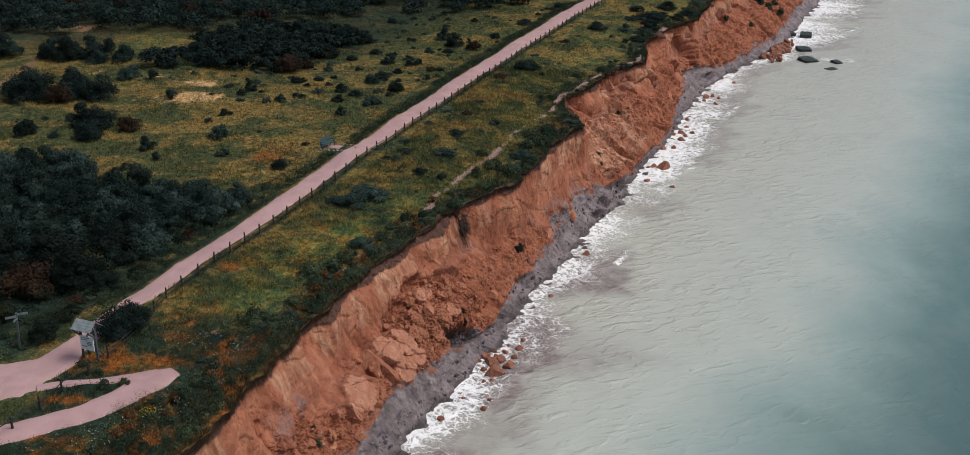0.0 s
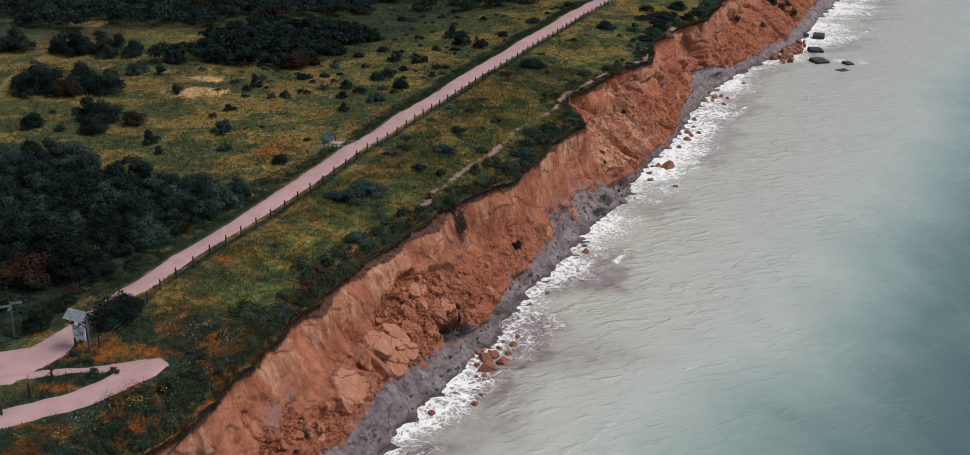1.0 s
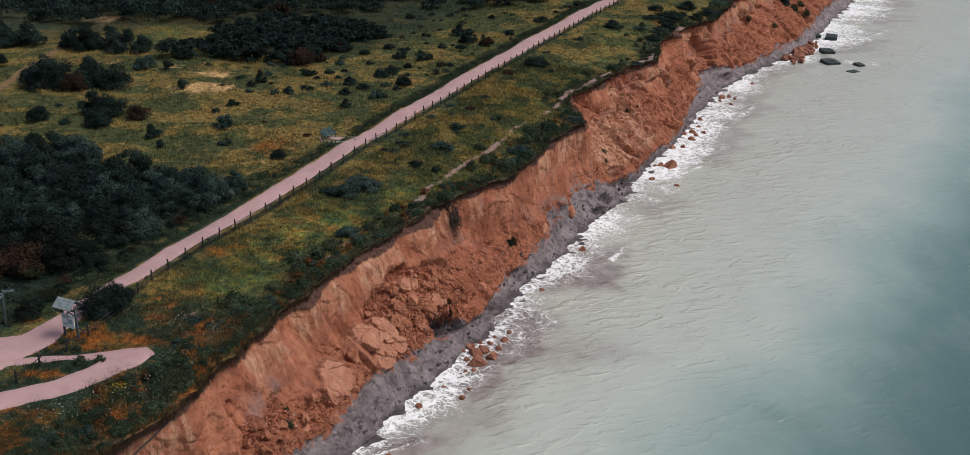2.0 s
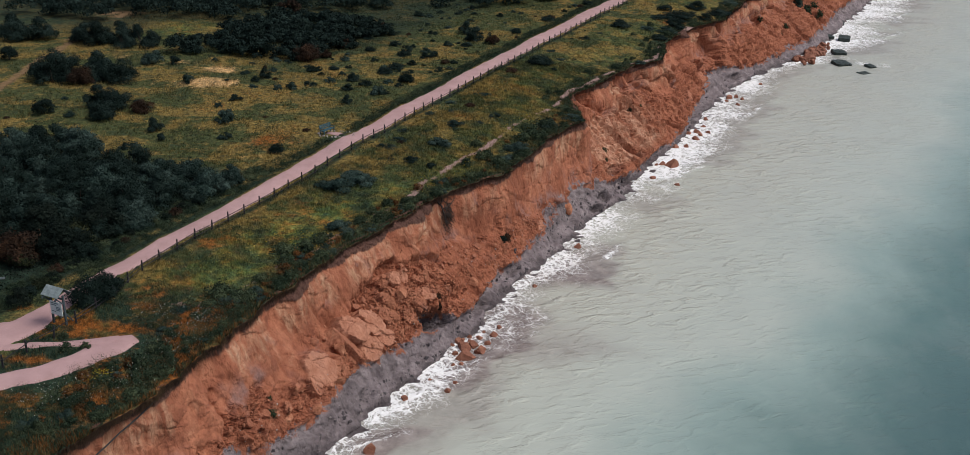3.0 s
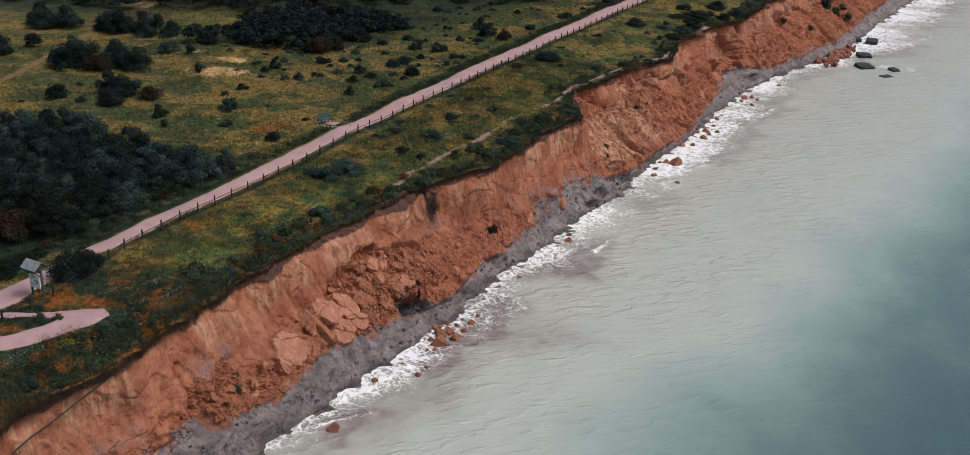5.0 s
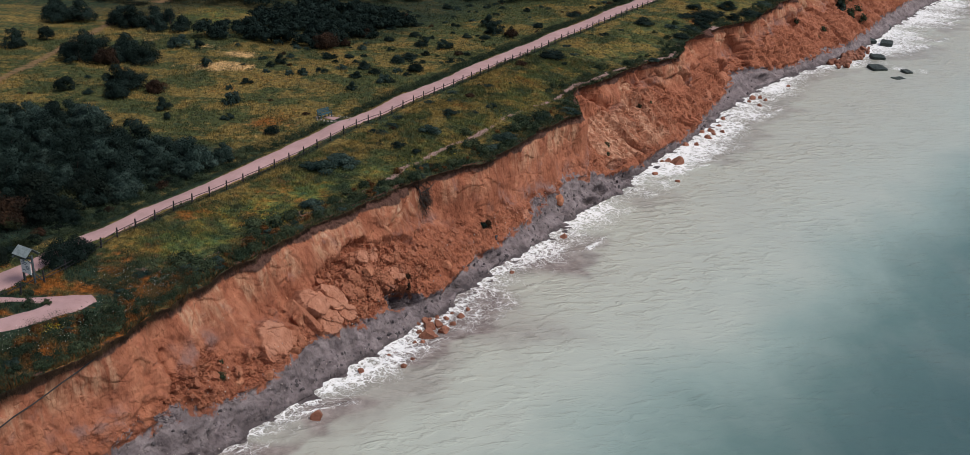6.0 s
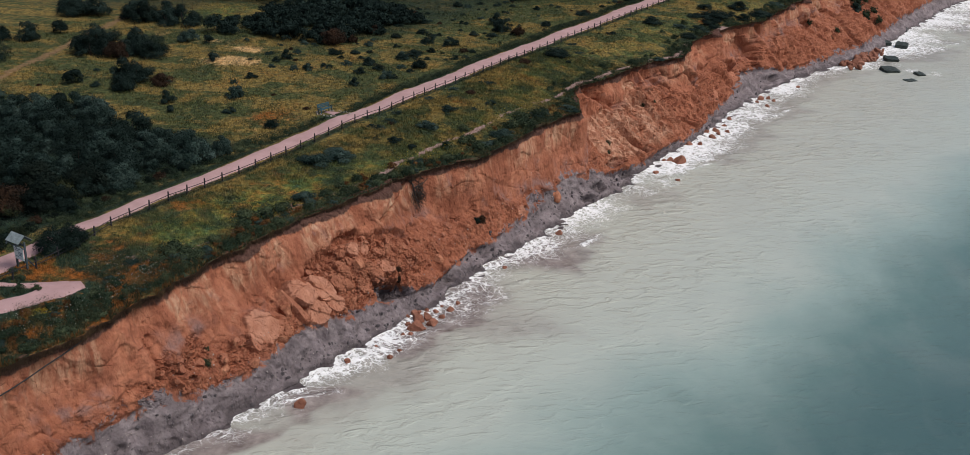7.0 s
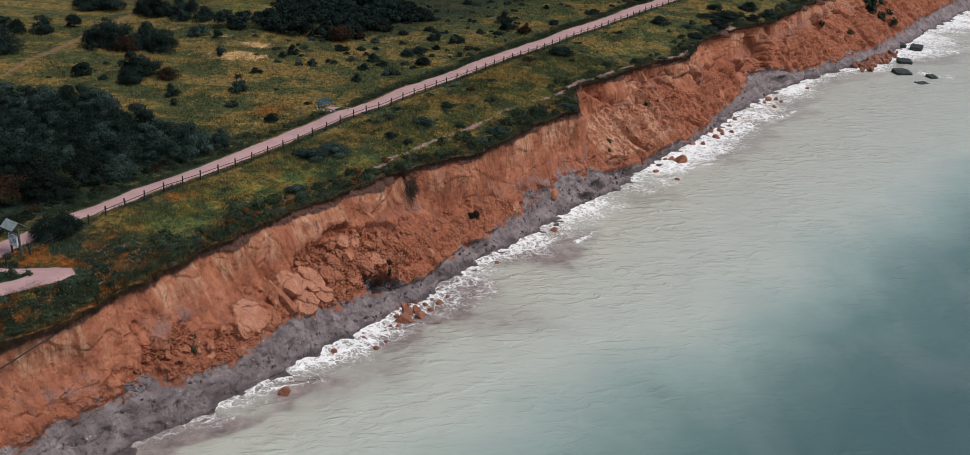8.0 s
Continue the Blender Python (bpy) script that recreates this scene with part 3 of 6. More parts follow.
def cliff_grid(yy):
    k = np.interp(yy + 1.5 * vnoise(yy / 3, 0.5, 0, 3), TALUS_Y, TALUS_K)[:, None]
    xr, xw = face_rim(yy)[:, None] - 0.06, shore(yy)[:, None]
    frac = steep_col * (1 - k) + talus_col * k
    x = xr + frac * (xw - xr)
    z = np.broadcast_to(z_col, x.shape).copy()
    # the bed goes on under the sea
    run = np.linspace(0.25, 7.0, 18)
    x = np.concatenate([xr - 0.35, x, xw + run], 1)
    z = np.concatenate([np.full_like(xr, TOP - 0.12), z - 0.12 * (z > 9.7), np.broadcast_to(-0.16 * run, (len(yy), 18))], 1)
    y = np.broadcast_to(yy[:, None], x.shape).copy()
    p = np.stack([x, y, z], 2)
    out = np.cross(np.gradient(p, axis=0), np.gradient(p, axis=1))
    out /= np.linalg.norm(out, axis=2, keepdims=True) + 1e-9
    out *= np.sign(out[..., :1] + 1e-9)
    crown = np.interp(y, CROWN_Y, CROWN_Z) + 0.9 * fbm(y / 2.2, z / 9, 0, 3, 33)
    face = smooth(-0.25, 0.35, z - crown)
    mud = 1 - smooth(-0.5, 0.3, z - np.interp(y, GREY_Y, GREY_Z) + 0.4 * fbm(y / 1.5, z, 0, 2, 35))
    slump = (1 - face) * (1 - mud)
    warp = 0.5 * fbm(y / 3, z / 3, 0, 2, 60)
    # the standing face: broad bays, soft flutes, scars of fallen flakes, a few joints
    scar, seam = blocks(y * 0.34 + 0.22 * z + warp, z * 0.36 - 0.08 * y + warp, 0.4, 93)
    bold = smooth(100, 125, y)
    d = face * ((0.40 + 0.55 * bold) * fbm(y * 0.30 + warp, z * 0.08, 0, 3, 31) + (0.05 + 0.10 * bold) * ridged(y * (0.85 - 0.3 * bold) + warp, z * 0.16, 0, 3, 41) + 0.10 * scar - 0.05 * smooth(0.10, 0.0, seam))
    joint = np.abs(vnoise(y * 0.33 + 0.25 * vnoise(y * 0.9, z * 0.9, 0, 47), z * 0.04, 0, 45))
    d -= face * 0.16 * smooth(0.04, 0.0, joint) * smooth(9.6, 8.0, z)
    d += face * 0.22 * smooth(-0.35, 0.45, vnoise(y * 0.25 + 0.22 * z, z * 0.30, 0, 71)) * smooth(9.4, 7.8, z)
    cleft = np.abs(vnoise(y * 0.42 + 0.8 * warp + 0.05 * z, z * 0.05, 0, 46))
    cleft2 = np.abs(vnoise(y * 1.1 + 0.8 * warp - 0.08 * z, z * 0.09, 0, 48))
    d -= (face + 0.7 * slump) * (0.12 + 0.75 * bold) * smooth(0.24, 0.0, cleft) * smooth(9.7, 8.6, z) * smooth(0.4, 2.0, z)
    d -= (0.8 * face + slump) * (0.05 + 0.26 * bold) * smooth(0.22, 0.0, cleft2) * smooth(9.7, 8.6, z) * smooth(0.4, 2.0, z)
    # blocks that stand out of the far face, with level breaks under them
    crag, rent = blocks(y * 0.30 + warp, z * 0.42 + 0.5 * warp, 0.6, 94)
    d += bold * (face + 0.5 * slump) * (0.34 * crag - 0.22 * smooth(0.10, 0.0, rent)) * smooth(9.6, 8.4, z) * smooth(0.8, 2.2, z)
    # a notch right under the turf, where the roots hold the soil
    d -= 0.16 * smooth(9.05, 9.35, z) * smooth(9.75, 9.55, z) * (0.6 + 0.6 * fbm(y / 1.1, 6.1, 0, 2, 97))
    # the fallen part: gullies down the slope, and rubble where it broke up
    keep = smooth(-0.2, 0.25, fbm(y / 2.4, z / 1.6, 0, 2, 67) + np.interp(y, [44, 51, 54, 57, 59, 63, 75, 77, 84, 87, 150, 153, 157, 160], [-0.5, -0.3, 0.2, 0.1, 0.2, 0.4, 0.4, -0.7, -0.8, -0.9, -0.9, 0.0, 0.0, -0.6]))
    jag = 0.35 * fbm(x * 1.5, y * 1.5, z * 1.5, 2, 61)
    few, chink = blocks(x * 1.7 + jag, y * 1.5, z * 1.7 + jag, 65)
    grit, _ = blocks(x * 3.6 + jag, y * 3.4, z * 3.6, 99)
    d += slump * (0.26 * fbm(x * 0.5, y * 0.5, z * 0.6, 3, 51) + keep * (0.13 * few - 0.16 * smooth(0.14, 0.0, chink) + 0.09 * grit))
    gully = 0.26 * ridged(y * 0.42 + 0.10 * z + warp, z * 0.06, 0, 3, 69) + 0.07 * ridged(y * 1.5 + 0.2 * z + warp, z * 0.15, 0, 2, 75)
    d += slump * (1 - 0.75 * keep) * gully * (0.9 + 1.1 * smooth(106, 114, y))
    # the mud: soft swells and small pocks
    d += mud * (0.30 * fbm(x * 0.8, y * 0.8, z, 3, 57, 0.5) - 0.10 * smooth(0.45, 0.8, vnoise(x * 1.7, y * 1.7, z, 73)))
    # clay ledges that overhang the mud, and the mud's broken edge over the water
    grey_top = np.interp(y, GREY_Y, GREY_Z) + 0.22 * fbm(y / 1.2, 0.4, 0, 3, 35)
    ledge = np.interp(y, [30, 57, 60, 74, 76, 85, 87, 107, 111, 127, 131, 149, 152, 158, 162, 240], [0.1, 0.15, 0.1, 0.1, 1.1, 1.0, 0.25, 0.25, 1.2, 1.2, 0.6, 0.7, 0.9, 0.9, 0.4, 0.4]) * (0.8 + 0.5 * vnoise(y / 1.3, 2.0, 0, 76))
    over = z - grey_top
    d += ledge * (0.30 * smooth(-0.04, 0.10, over) * smooth(1.6, 0.3, over) - 0.42 * smooth(0.04, -0.10, over) * smooth(-0.85, -0.35, over))
    brink = smooth(-0.1, 0.35, fbm(y / 1.6, 7.7, 0, 3, 78)) * smooth(60, 78, y)
    d += brink * (0.20 * smooth(0.26, 0.36, z) * smooth(0.85, 0.5, z) - 0.34 * smooth(0.30, 0.20, z) * smooth(-0.15, 0.02, z))
    d += (0.045 + 0.08 * slump + 0.03 * mud) * fbm(x * 2.4, y * 2.4, z * 2.4, 3, 55, 0.55)
    # slumps and hollows of this stretch: y, z, spread in y, spread in z, metres out
    for cy, cz, sy, sz, m in ((60.2, 3.4, 1.6, 1.3, 0.25), (66.4, 3.9, 2.4, 1.4, 0.25), (72.2, 4.6, 2.0, 1.6, 0.3), (54.5, 5.6, 1.3, 1.6, 0.5), (57.2, 4.6, 1.1, 1.2, -0.5), (80.0, 3.6, 3.5, 1.4, 0.5), (88.2, 3.0, 2.0, 1.2, -0.3),
                              (100.5, 2.2, 2.2, 1.0, 0.4), (107.6, 7.0, 1.2, 2.5, 0.5), (113.2, 5.5, 1.6, 3.0, -0.9), (119.8, 7.0, 0.7, 1.6, -0.8), (121.6, 6.4, 0.5, 1.0, -0.5), (122.5, 2.6, 3.2, 1.2, 0.5), (136.5, 6.0, 1.6, 2.5, 0.6), (142.0, 5.5, 2.2, 2.5, -0.6),
                              (155.0, 2.0, 1.6, 1.3, 0.6), (160.0, 6.0, 2.2, 2.5, -0.8), (172.0, 5.0, 3.0, 2.5, 0.8), (183.0, 5.5, 3.5, 3.0, -1.2), (194.0, 4.0, 4.0, 3.0, 1.2)):
        d += m * np.exp(-((y - cy) / sy) ** 2 - ((z - cz) / sz) ** 2)
    # sharp-edged pits: y, z, half width, half height, metres in
    ragged = 0.20 * fbm(y * 1.3, z * 1.3, 0, 3, 83)
    pit = np.zeros_like(z)
    for cy, cz, hy, hz, m in ((72.7, 2.6, 1.2, 1.0, 1.5), (73.8, 2.0, 0.8, 0.6, 1.1), (72.4, 6.85, 1.4, 0.32, 0.5), (63.0, 4.9, 0.35, 0.8, 0.35), (70.4, 6.1, 0.5, 0.3, 0.35), (53.6, 3.5, 0.3, 0.2, 0.4), (54.6, 4.3, 0.6, 0.45, 0.22), (52.4, 5.9, 0.16, 0.9, 0.3), (106.8, 1.0, 1.0, 0.33, 0.9), (104.0, 0.6, 0.9, 0.28, 0.8),
                              (94.2, 2.5, 0.6, 0.25, 0.4), (109.3, 3.0, 0.9, 0.35, 0.5), (113.6, 1.7, 1.3, 0.40, 0.6), (119.5, 1.6, 1.0, 0.35, 0.5), (143.6, 1.6, 0.9, 0.45, 0.6), (163.0, 1.2, 0.9, 0.4, 0.7), (76.6, 3.4, 0.5, 0.35, 0.35), (87.0, 3.7, 0.7, 0.35, 0.45)):
        here = smooth(1.15, 0.80, np.hypot((y - cy) / hy, (z - cz) / hz) + ragged)
        d -= m * here
        pit = np.maximum(pit, here * min(1.0, 1.2 * m))
    # cracks: run of y and z, with a depth
    for line, deep in ((((81.4, 9.2), (80.2, 8.3), (78.9, 7.9), (77.3, 7.4), (76.4, 7.0)), 0.45), (((109.9, 9.2), (109.3, 8.3), (109.6, 7.2), (108.9, 6.2)), 0.5), (((52.8, 7.0), (52.2, 6.4), (51.2, 6.6)), 0.25), (((127.6, 8.9), (127.2, 7.4), (127.9, 6.3)), 0.5), (((150.0, 9.0), (149.5, 7.5), (150.2, 6.0)), 0.5), (((66.0, 7.6), (65.4, 6.9), (64.6, 6.7)), 0.15)):
        near = np.full_like(z, 9.0)
        for (ay, az_), (by, bz) in zip(line, line[1:]):
            f = np.clip(((y - ay) * (by - ay) + (z - az_) * (bz - az_)) / ((by - ay) ** 2 + (bz - az_) ** 2), 0, 1)
            near = np.minimum(near, np.hypot(y - ay - f * (by - ay), z - az_ - f * (bz - az_)))
        d -= deep * smooth(0.17, 0.03, near + 0.05 * ragged)
    # slabs of clay that slid down whole: y, z, half width, half height, turn, metres out, tilt across and up
    plate = np.zeros_like(z)
    facet, split = blocks(y * 0.75 + 0.35 * z + 0.4 * jag, z * 0.6 + 0.2 * y, 0.3, 85)
    some = [(60.5, 4.1, 1.15, 1.05, 12, 0.80, 0.10, 0.12), (61.9, 3.5, 0.5, 0.7, 25, 0.45, 0.10, 0.0), (59.4, 3.5, 0.5, 0.6, -10, 0.45, -0.1, 0.1), (63.9, 4.0, 0.36, 1.45, 6, 0.80, -0.12, 0.0), (65.2, 4.8, 0.85, 0.95, 20, 1.0, 0.16, -0.10), (66.9, 4.5, 0.95, 0.75, -24, 0.85, -0.14, 0.12), (65.5, 3.2, 1.0, 0.80, 12, 0.62, 0.14, 0.10),
            (67.3, 3.3, 0.7, 0.55, -15, 0.5, 0.1, 0.1), (68.6, 4.3, 0.5, 0.6, 30, 0.62, 0.12, 0.1), (72.1, 5.85, 0.52, 0.50, 14, 0.85, 0.12, -0.05), (73.6, 5.6, 0.6, 0.36, 35, 0.45, 0.1, 0.1), (72.3, 4.4, 0.45, 1.0, 24, 0.55, 0.16, 0.0), (70.2, 4.8, 0.45, 0.6, 10, 0.5, 0.1, 0.1), (74.0, 3.9, 0.6, 0.5, -20, 0.4, 0.1, 0.1),
            (70.8, 3.4, 0.5, 0.5, 30, 0.4, 0.1, 0.1), (93.0, 2.7, 0.6, 0.5, 0, 0.35, 0.1, 0.1), (100.6, 2.1, 0.55, 0.65, 15, 0.5, 0.1, 0.1), (152.8, 2.8, 1.2, 0.9, 10, 0.6, 0.1, 0.1), (144.5, 2.4, 1.0, 0.6, 20, 0.5, 0.1, 0.1)]
    rng = np.random.default_rng(31)
    for i in range(126):
        cy, cz, wy, wz = ((61.0, 3.6, 1.8, 1.0), (66.5, 3.8, 2.2, 1.2), (70.2, 5.0, 1.0, 0.9), (73.0, 5.2, 1.3, 0.8), (73.2, 3.9, 1.2, 0.7), (54.8, 4.0, 1.4, 0.6), (80.0, 4.2, 2.5, 0.8))[i % 7]
        r = 0.09 + 0.22 * rng.random() ** 2
        some.append((cy + wy * rng.normal(), cz + wz * rng.normal(), r, r * (0.6 + 0.7 * rng.random()), 60 * rng.normal(), 0.10 + 0.9 * r, 0.2 * r * rng.normal(), 0.2 * r * rng.normal()))
    for cy, cz, hu, hv, turn, m, tu, tv in some:
        r0, r1 = np.searchsorted(yy, (cy - 2.2 * max(hu, hv), cy + 2.2 * max(hu, hv)))
        k0 = slice(r0, r1)
        c_, s_ = math.cos(radians(turn)), math.sin(radians(turn))
        u, v = ((y[k0] - cy) * c_ + (z[k0] - cz) * s_) / hu, ((z[k0] - cz) * c_ - (y[k0] - cy) * s_) / hv
        q = np.maximum(np.maximum(np.abs(u + 0.12 * v), np.abs(v)), (np.abs(u) + np.abs(v)) / 1.42) + 0.8 * ragged[k0]
        here = smooth(1.08, 0.98, q) * (z[k0] > grey_top[k0] + (0.35 if hu < 0.4 else -0.2))
        h = m + tu * u + tv * v + (0.17 * facet[k0] - 0.05 * smooth(0.05, 0.0, split[k0]) if hu > 0.5 else 0.0)
        d[k0] = d[k0] * (1 - here) + np.maximum(d[k0], h) * here
        plate[k0] = np.maximum(plate[k0], here * (1.0 if hu > 0.5 else 0.3))
    d *= smooth(-1.5, 0.8, z) * (0.25 + 0.75 * smooth(9.75, 8.9, z)) * smooth(20, 34, y) * smooth(290, 262, y)
    p += out * d[..., None]
    p[:, 0, 2] = TOP - 0.14
    blur = 0.95 + 0.7 * smooth(89, 94, y) * smooth(111, 107, y) + 0.5 * smooth(58, 52, y)
    grey = smooth(1.0, -1.0, (p[..., 2] - np.interp(y, GREY_Y, GREY_Z)) / blur)
    # band of soil plus painted shade below the turf's edge
    soil_shade = smooth(8.5, 9.05, p[..., 2] + 0.22 * fbm(y / 1.6, 2.2, 0, 3, 81)) * (0.75 + 0.25 * smooth(-0.3, 0.3, fbm(y / 4, 1.1, 0, 2, 82)))
    wet = np.maximum(smooth(0.60, 0.12, p[..., 2] + 0.30 * fbm(y / 1.3, 5.5, 0, 3, 95)), 0.55 * pit * smooth(4.0, 3.2, z))
    wet = np.maximum(wet, 0.45 * mud * smooth(61, 54, y) * smooth(-0.6, 0.3, fbm(x / 1.1, y / 1.4, 0, 3, 98)))
    wet = np.maximum(wet, 0.38 * mud * smooth(0.15, 0.5, fbm(x / 1.6, y / 2.2, 0, 3, 96)))
    foot = np.exp(-((z - crown - 0.5) / 0.9) ** 2) * smooth(-0.1, 0.5, fbm(y / 3.4, z / 2.6, 0, 3, 37) + np.interp(y, [40, 50, 60, 84, 88, 108, 112, 130, 160], [0.35, 0.2, 0.1, -0.2, 0.35, 0.4, -0.2, -0.1, 0.3]))
    pale = face * smooth(6.2, 7.6, z) * smooth(9.2, 8.6, z) * smooth(-0.35, 0.4, fbm(y / 1.5, z / 9, 0, 3, 39) + np.interp(y, [46, 60, 70, 80, 83, 92, 108, 111, 160], [-0.15, -0.1, 0.0, -0.1, 0.25, 0.3, 0.1, -0.2, 0.0]))
    fan = slump * smooth(109.5, 112, y) * smooth(131, 124, y) * smooth(1.3, 2.2, z) * smooth(-0.5, 0.3, fbm(y / 1.4, z / 5, 0, 3, 40) + 0.25)
    return p, {"grey": grey, "soil_shade": soil_shade, "wet": wet, "loose": slump * (1 - plate), "fresh": plate * (1 - 0.7 * smooth(95, 105, y)), "foot": foot, "pale": pale, "fan": fan}


cliff_p, cliff_a = cliff_grid(Y_ROWS)
cliff_me = array_mesh("cliff", cliff_p.reshape(-1, 3), grid_faces(*cliff_p.shape[:2]), M_CLIFF, cliff_a)
cliff_me.polygons.foreach_set("use_smooth", ((cliff_a["fresh"] + cliff_a["loose"])[:-1, :-1] < 0.4).ravel())
cliff = tagged(new("cliff", cliff_me),
               "eroded orange clay sea cliff with a grey mud foot", "cliff", kind="structure")


def on_cliff(y, z):
    """The place on the cliff at that height of the row nearest to y, and the way out of it."""
    r = int(np.abs(Y_ROWS - y).argmin())
    row = cliff_p[r, 1:COLS + 1]
    c = int(np.abs(row[:, 2] - z).argmin())
    a, b = cliff_p[r + 1, c + 1] - cliff_p[r - 1, c + 1], row[min(c + 1, COLS - 1)] - row[max(c - 1, 0)]
    out = Vector(np.cross(a, b)).normalized()
    return Vector(row[c]), out if out.x > 0 else -out


# ---- the meadow ----
def meadow_marks(x, y):
    """What grows where, and where shade is put into the ground: values for the meadow's colour."""
    inland = np.interp(y, RIM_Y, RIM_X) - x
    spots = lambda some: np.clip(sum(a * np.exp(-((x - cx) / sx) ** 2 - ((y - cy) / sy) ** 2) for cx, cy, sx, sy, a in some), 0, 1)  # noqa: E731
    seaward = np.interp(y, PATH_Y, PATH_X) < x
    rag = 0.5 + 0.5 * fbm(x / 1.7, y / 1.7, 0, 3, 91)
    fern = spots(((-21.6, 54.6, 2.2, 0.8, 1.4), (-23.6, 53.4, 1.0, 0.5, 1.0), (-25.0, 50.0, 1.6, 0.7, 1.0), (-16.4, 56.0, 1.6, 3.4, 1.5), (-18.5, 46.5, 2.2, 3.0, 0.8), (-15.6, 51.0, 0.8, 3.0, 0.9), (-21.0, 60.5, 2.0, 2.5, 0.5), (-19.5, 69.0, 2.0, 2.5, 0.55), (-15.5, 76, 2.0, 2.5, 0.5),
                  (-22.0, 92.0, 2.5, 3.5, 0.7), (-11.2, 70.5, 0.9, 1.6, 0.8), (-29.5, 57.0, 2.0, 0.8, 0.8), (5.0, 105.5, 1.5, 2.0, 0.5), (20.0, 160, 3, 4, 0.7)))
    straw = spots(((-35.1, 110.1, 3.2, 1.7, 1.7), (-35.6, 116.0, 2.4, 1.2, 1.2), (-41.4, 118.4, 2.5, 1.5, 0.4), (-49.2, 119.9, 2.5, 1.2, 0.4), (-22.2, 88.2, 1.8, 1.5, 0.35), (-40.9, 109.2, 1.4, 1.0, 0.35)))
    lush = 0.8 * np.exp(-((x + 48) / 4) ** 2 - ((y - 136.5) / 5) ** 2) + smooth(1.5, 4.0, inland) * smooth(10.5, 8.0, inland) * smooth(58, 63, y) * (0.3 + 0.7 * smooth(86, 78, y)) * seaward * 0.95
    # darker far meadow, and a shaded strip painted along the inland verge
    dim_green = np.maximum(smooth(113, 136, y + 0.20 * (x + 40)) * (~seaward) * 0.66 * smooth(8, 24, np.interp(y, PATH_Y, PATH_X) - x) * (1 - np.exp(-((x + 48) / 5) ** 2 - ((y - 136.5) / 6) ** 2)), np.exp(-((np.interp(y, PATH_Y, PATH_X) - 0.5 - np.interp(y, PATH_Y, PATH_H) - x) / 0.55) ** 2) * smooth(60, 66, y) * 0.9)
    # ground colour darkened as the thicket's own shade
    dim_green = np.maximum(dim_green, smooth(88, 82, y + 0.15 * (x + 30)) * smooth(53, 56, y) * smooth(-25.6, -27.0, x - 0.30 * (y - 66)) * 0.9)
    wander = 0.45 * fbm(y / 3.0, 1.9, 0, 3, 157)
    bare = (0.84 + 0.50 * fbm(y / 1.6, x / 1.2, 0, 3, 159)) * np.exp(-((x - np.interp(y, TRAIL_Y, TRAIL_X) - wander) / 0.38) ** 2) * smooth(52, 56, y) * smooth(128, 122, y) * (0.50 + 0.5 * smooth(77, 81, y))
    track = np.interp(y, [92, 107, 115, 126.7, 143, 170, 215], [-55, -56.8, -58.0, -58.6, -59.6, -62, -72])
    ruts = 0.9 * np.exp(-((x - track) / 0.62) ** 2) * smooth(90, 96, y) * smooth(225, 200, y)
    bare = np.maximum(bare, (0.75 + 0.5 * fbm(y / 1.5, 2.2, 0, 2, 158)) * np.exp(-((inland - 0.55) / 0.4) ** 2) * smooth(112, 115, y) * smooth(150, 140, y))
    for cx, cy, sx, sy in ((-16.8, 95.0, 0.9, 0.7), (22.3, 156.0, 1.6, 2.2), (-11.5, 71.3, 0.6, 0.8), (-18.0, 58.4, 1.4, 0.4)):
        bare = np.maximum(bare, 0.9 * np.exp(-((x - cx) / sx) ** 2 - ((y - cy) / sy) ** 2))
    p1, p2, p3 = fbm(x / 3.2, y / 3.2, 0, 4, 151, 0.66), fbm(x / 2.0, y / 2.0, 0, 4, 153, 0.66), fbm(x / 14, y / 14, 0, 2, 155)
    gold = smooth(-0.35, 0.55, p1 + 0.5 * p3 + 0.10 * (~seaward) - 0.40 * smooth(98, 118, y) * (~seaward) * smooth(34, 18, np.interp(y, PATH_Y, PATH_X) - x))
    deep = smooth(0.10, 0.55, p2 - 0.25 * p1 - 0.08 + 0.22 * smooth(105, 125, y) * (~seaward)) * (0.38 + 0.12 * seaward)
    deep = np.maximum(deep, smooth(2.4, 0.6, inland + 1.2 * p2) * seaward * 0.7 * smooth(40, 60, y))
    fern = np.maximum(fern, smooth(0.60, 1.0, p1 + 0.2 * p3) * 0.3)
    fern = np.maximum(fern, smooth(61, 56, y) * seaward * smooth(0.0, 0.6, p1 + p2) * 0.6)
    deep = np.maximum(deep, smooth(64, 57, y) * seaward * smooth(0.9, 0.0, p1 + 0.5 * p2) * 0.9)
    gold = gold * (1 - 0.55 * smooth(64, 57, y))
    return {"gold": gold, "deep": np.clip(deep, 0, 1), "fern": fern * (0.55 + 0.7 * rag), "straw": straw * (0.4 + 0.9 * rag), "lush": lush * (0.35 + 0.9 * rag), "dim_green": np.maximum(dim_green, 0.75 * seaward * np.exp(-((np.interp(y, PATH_Y, PATH_X) + 0.6 + np.interp(y, PATH_Y, PATH_H) - x) / 0.45) ** 2) * smooth(60, 66, y)), "bare": bare, "track": ruts}


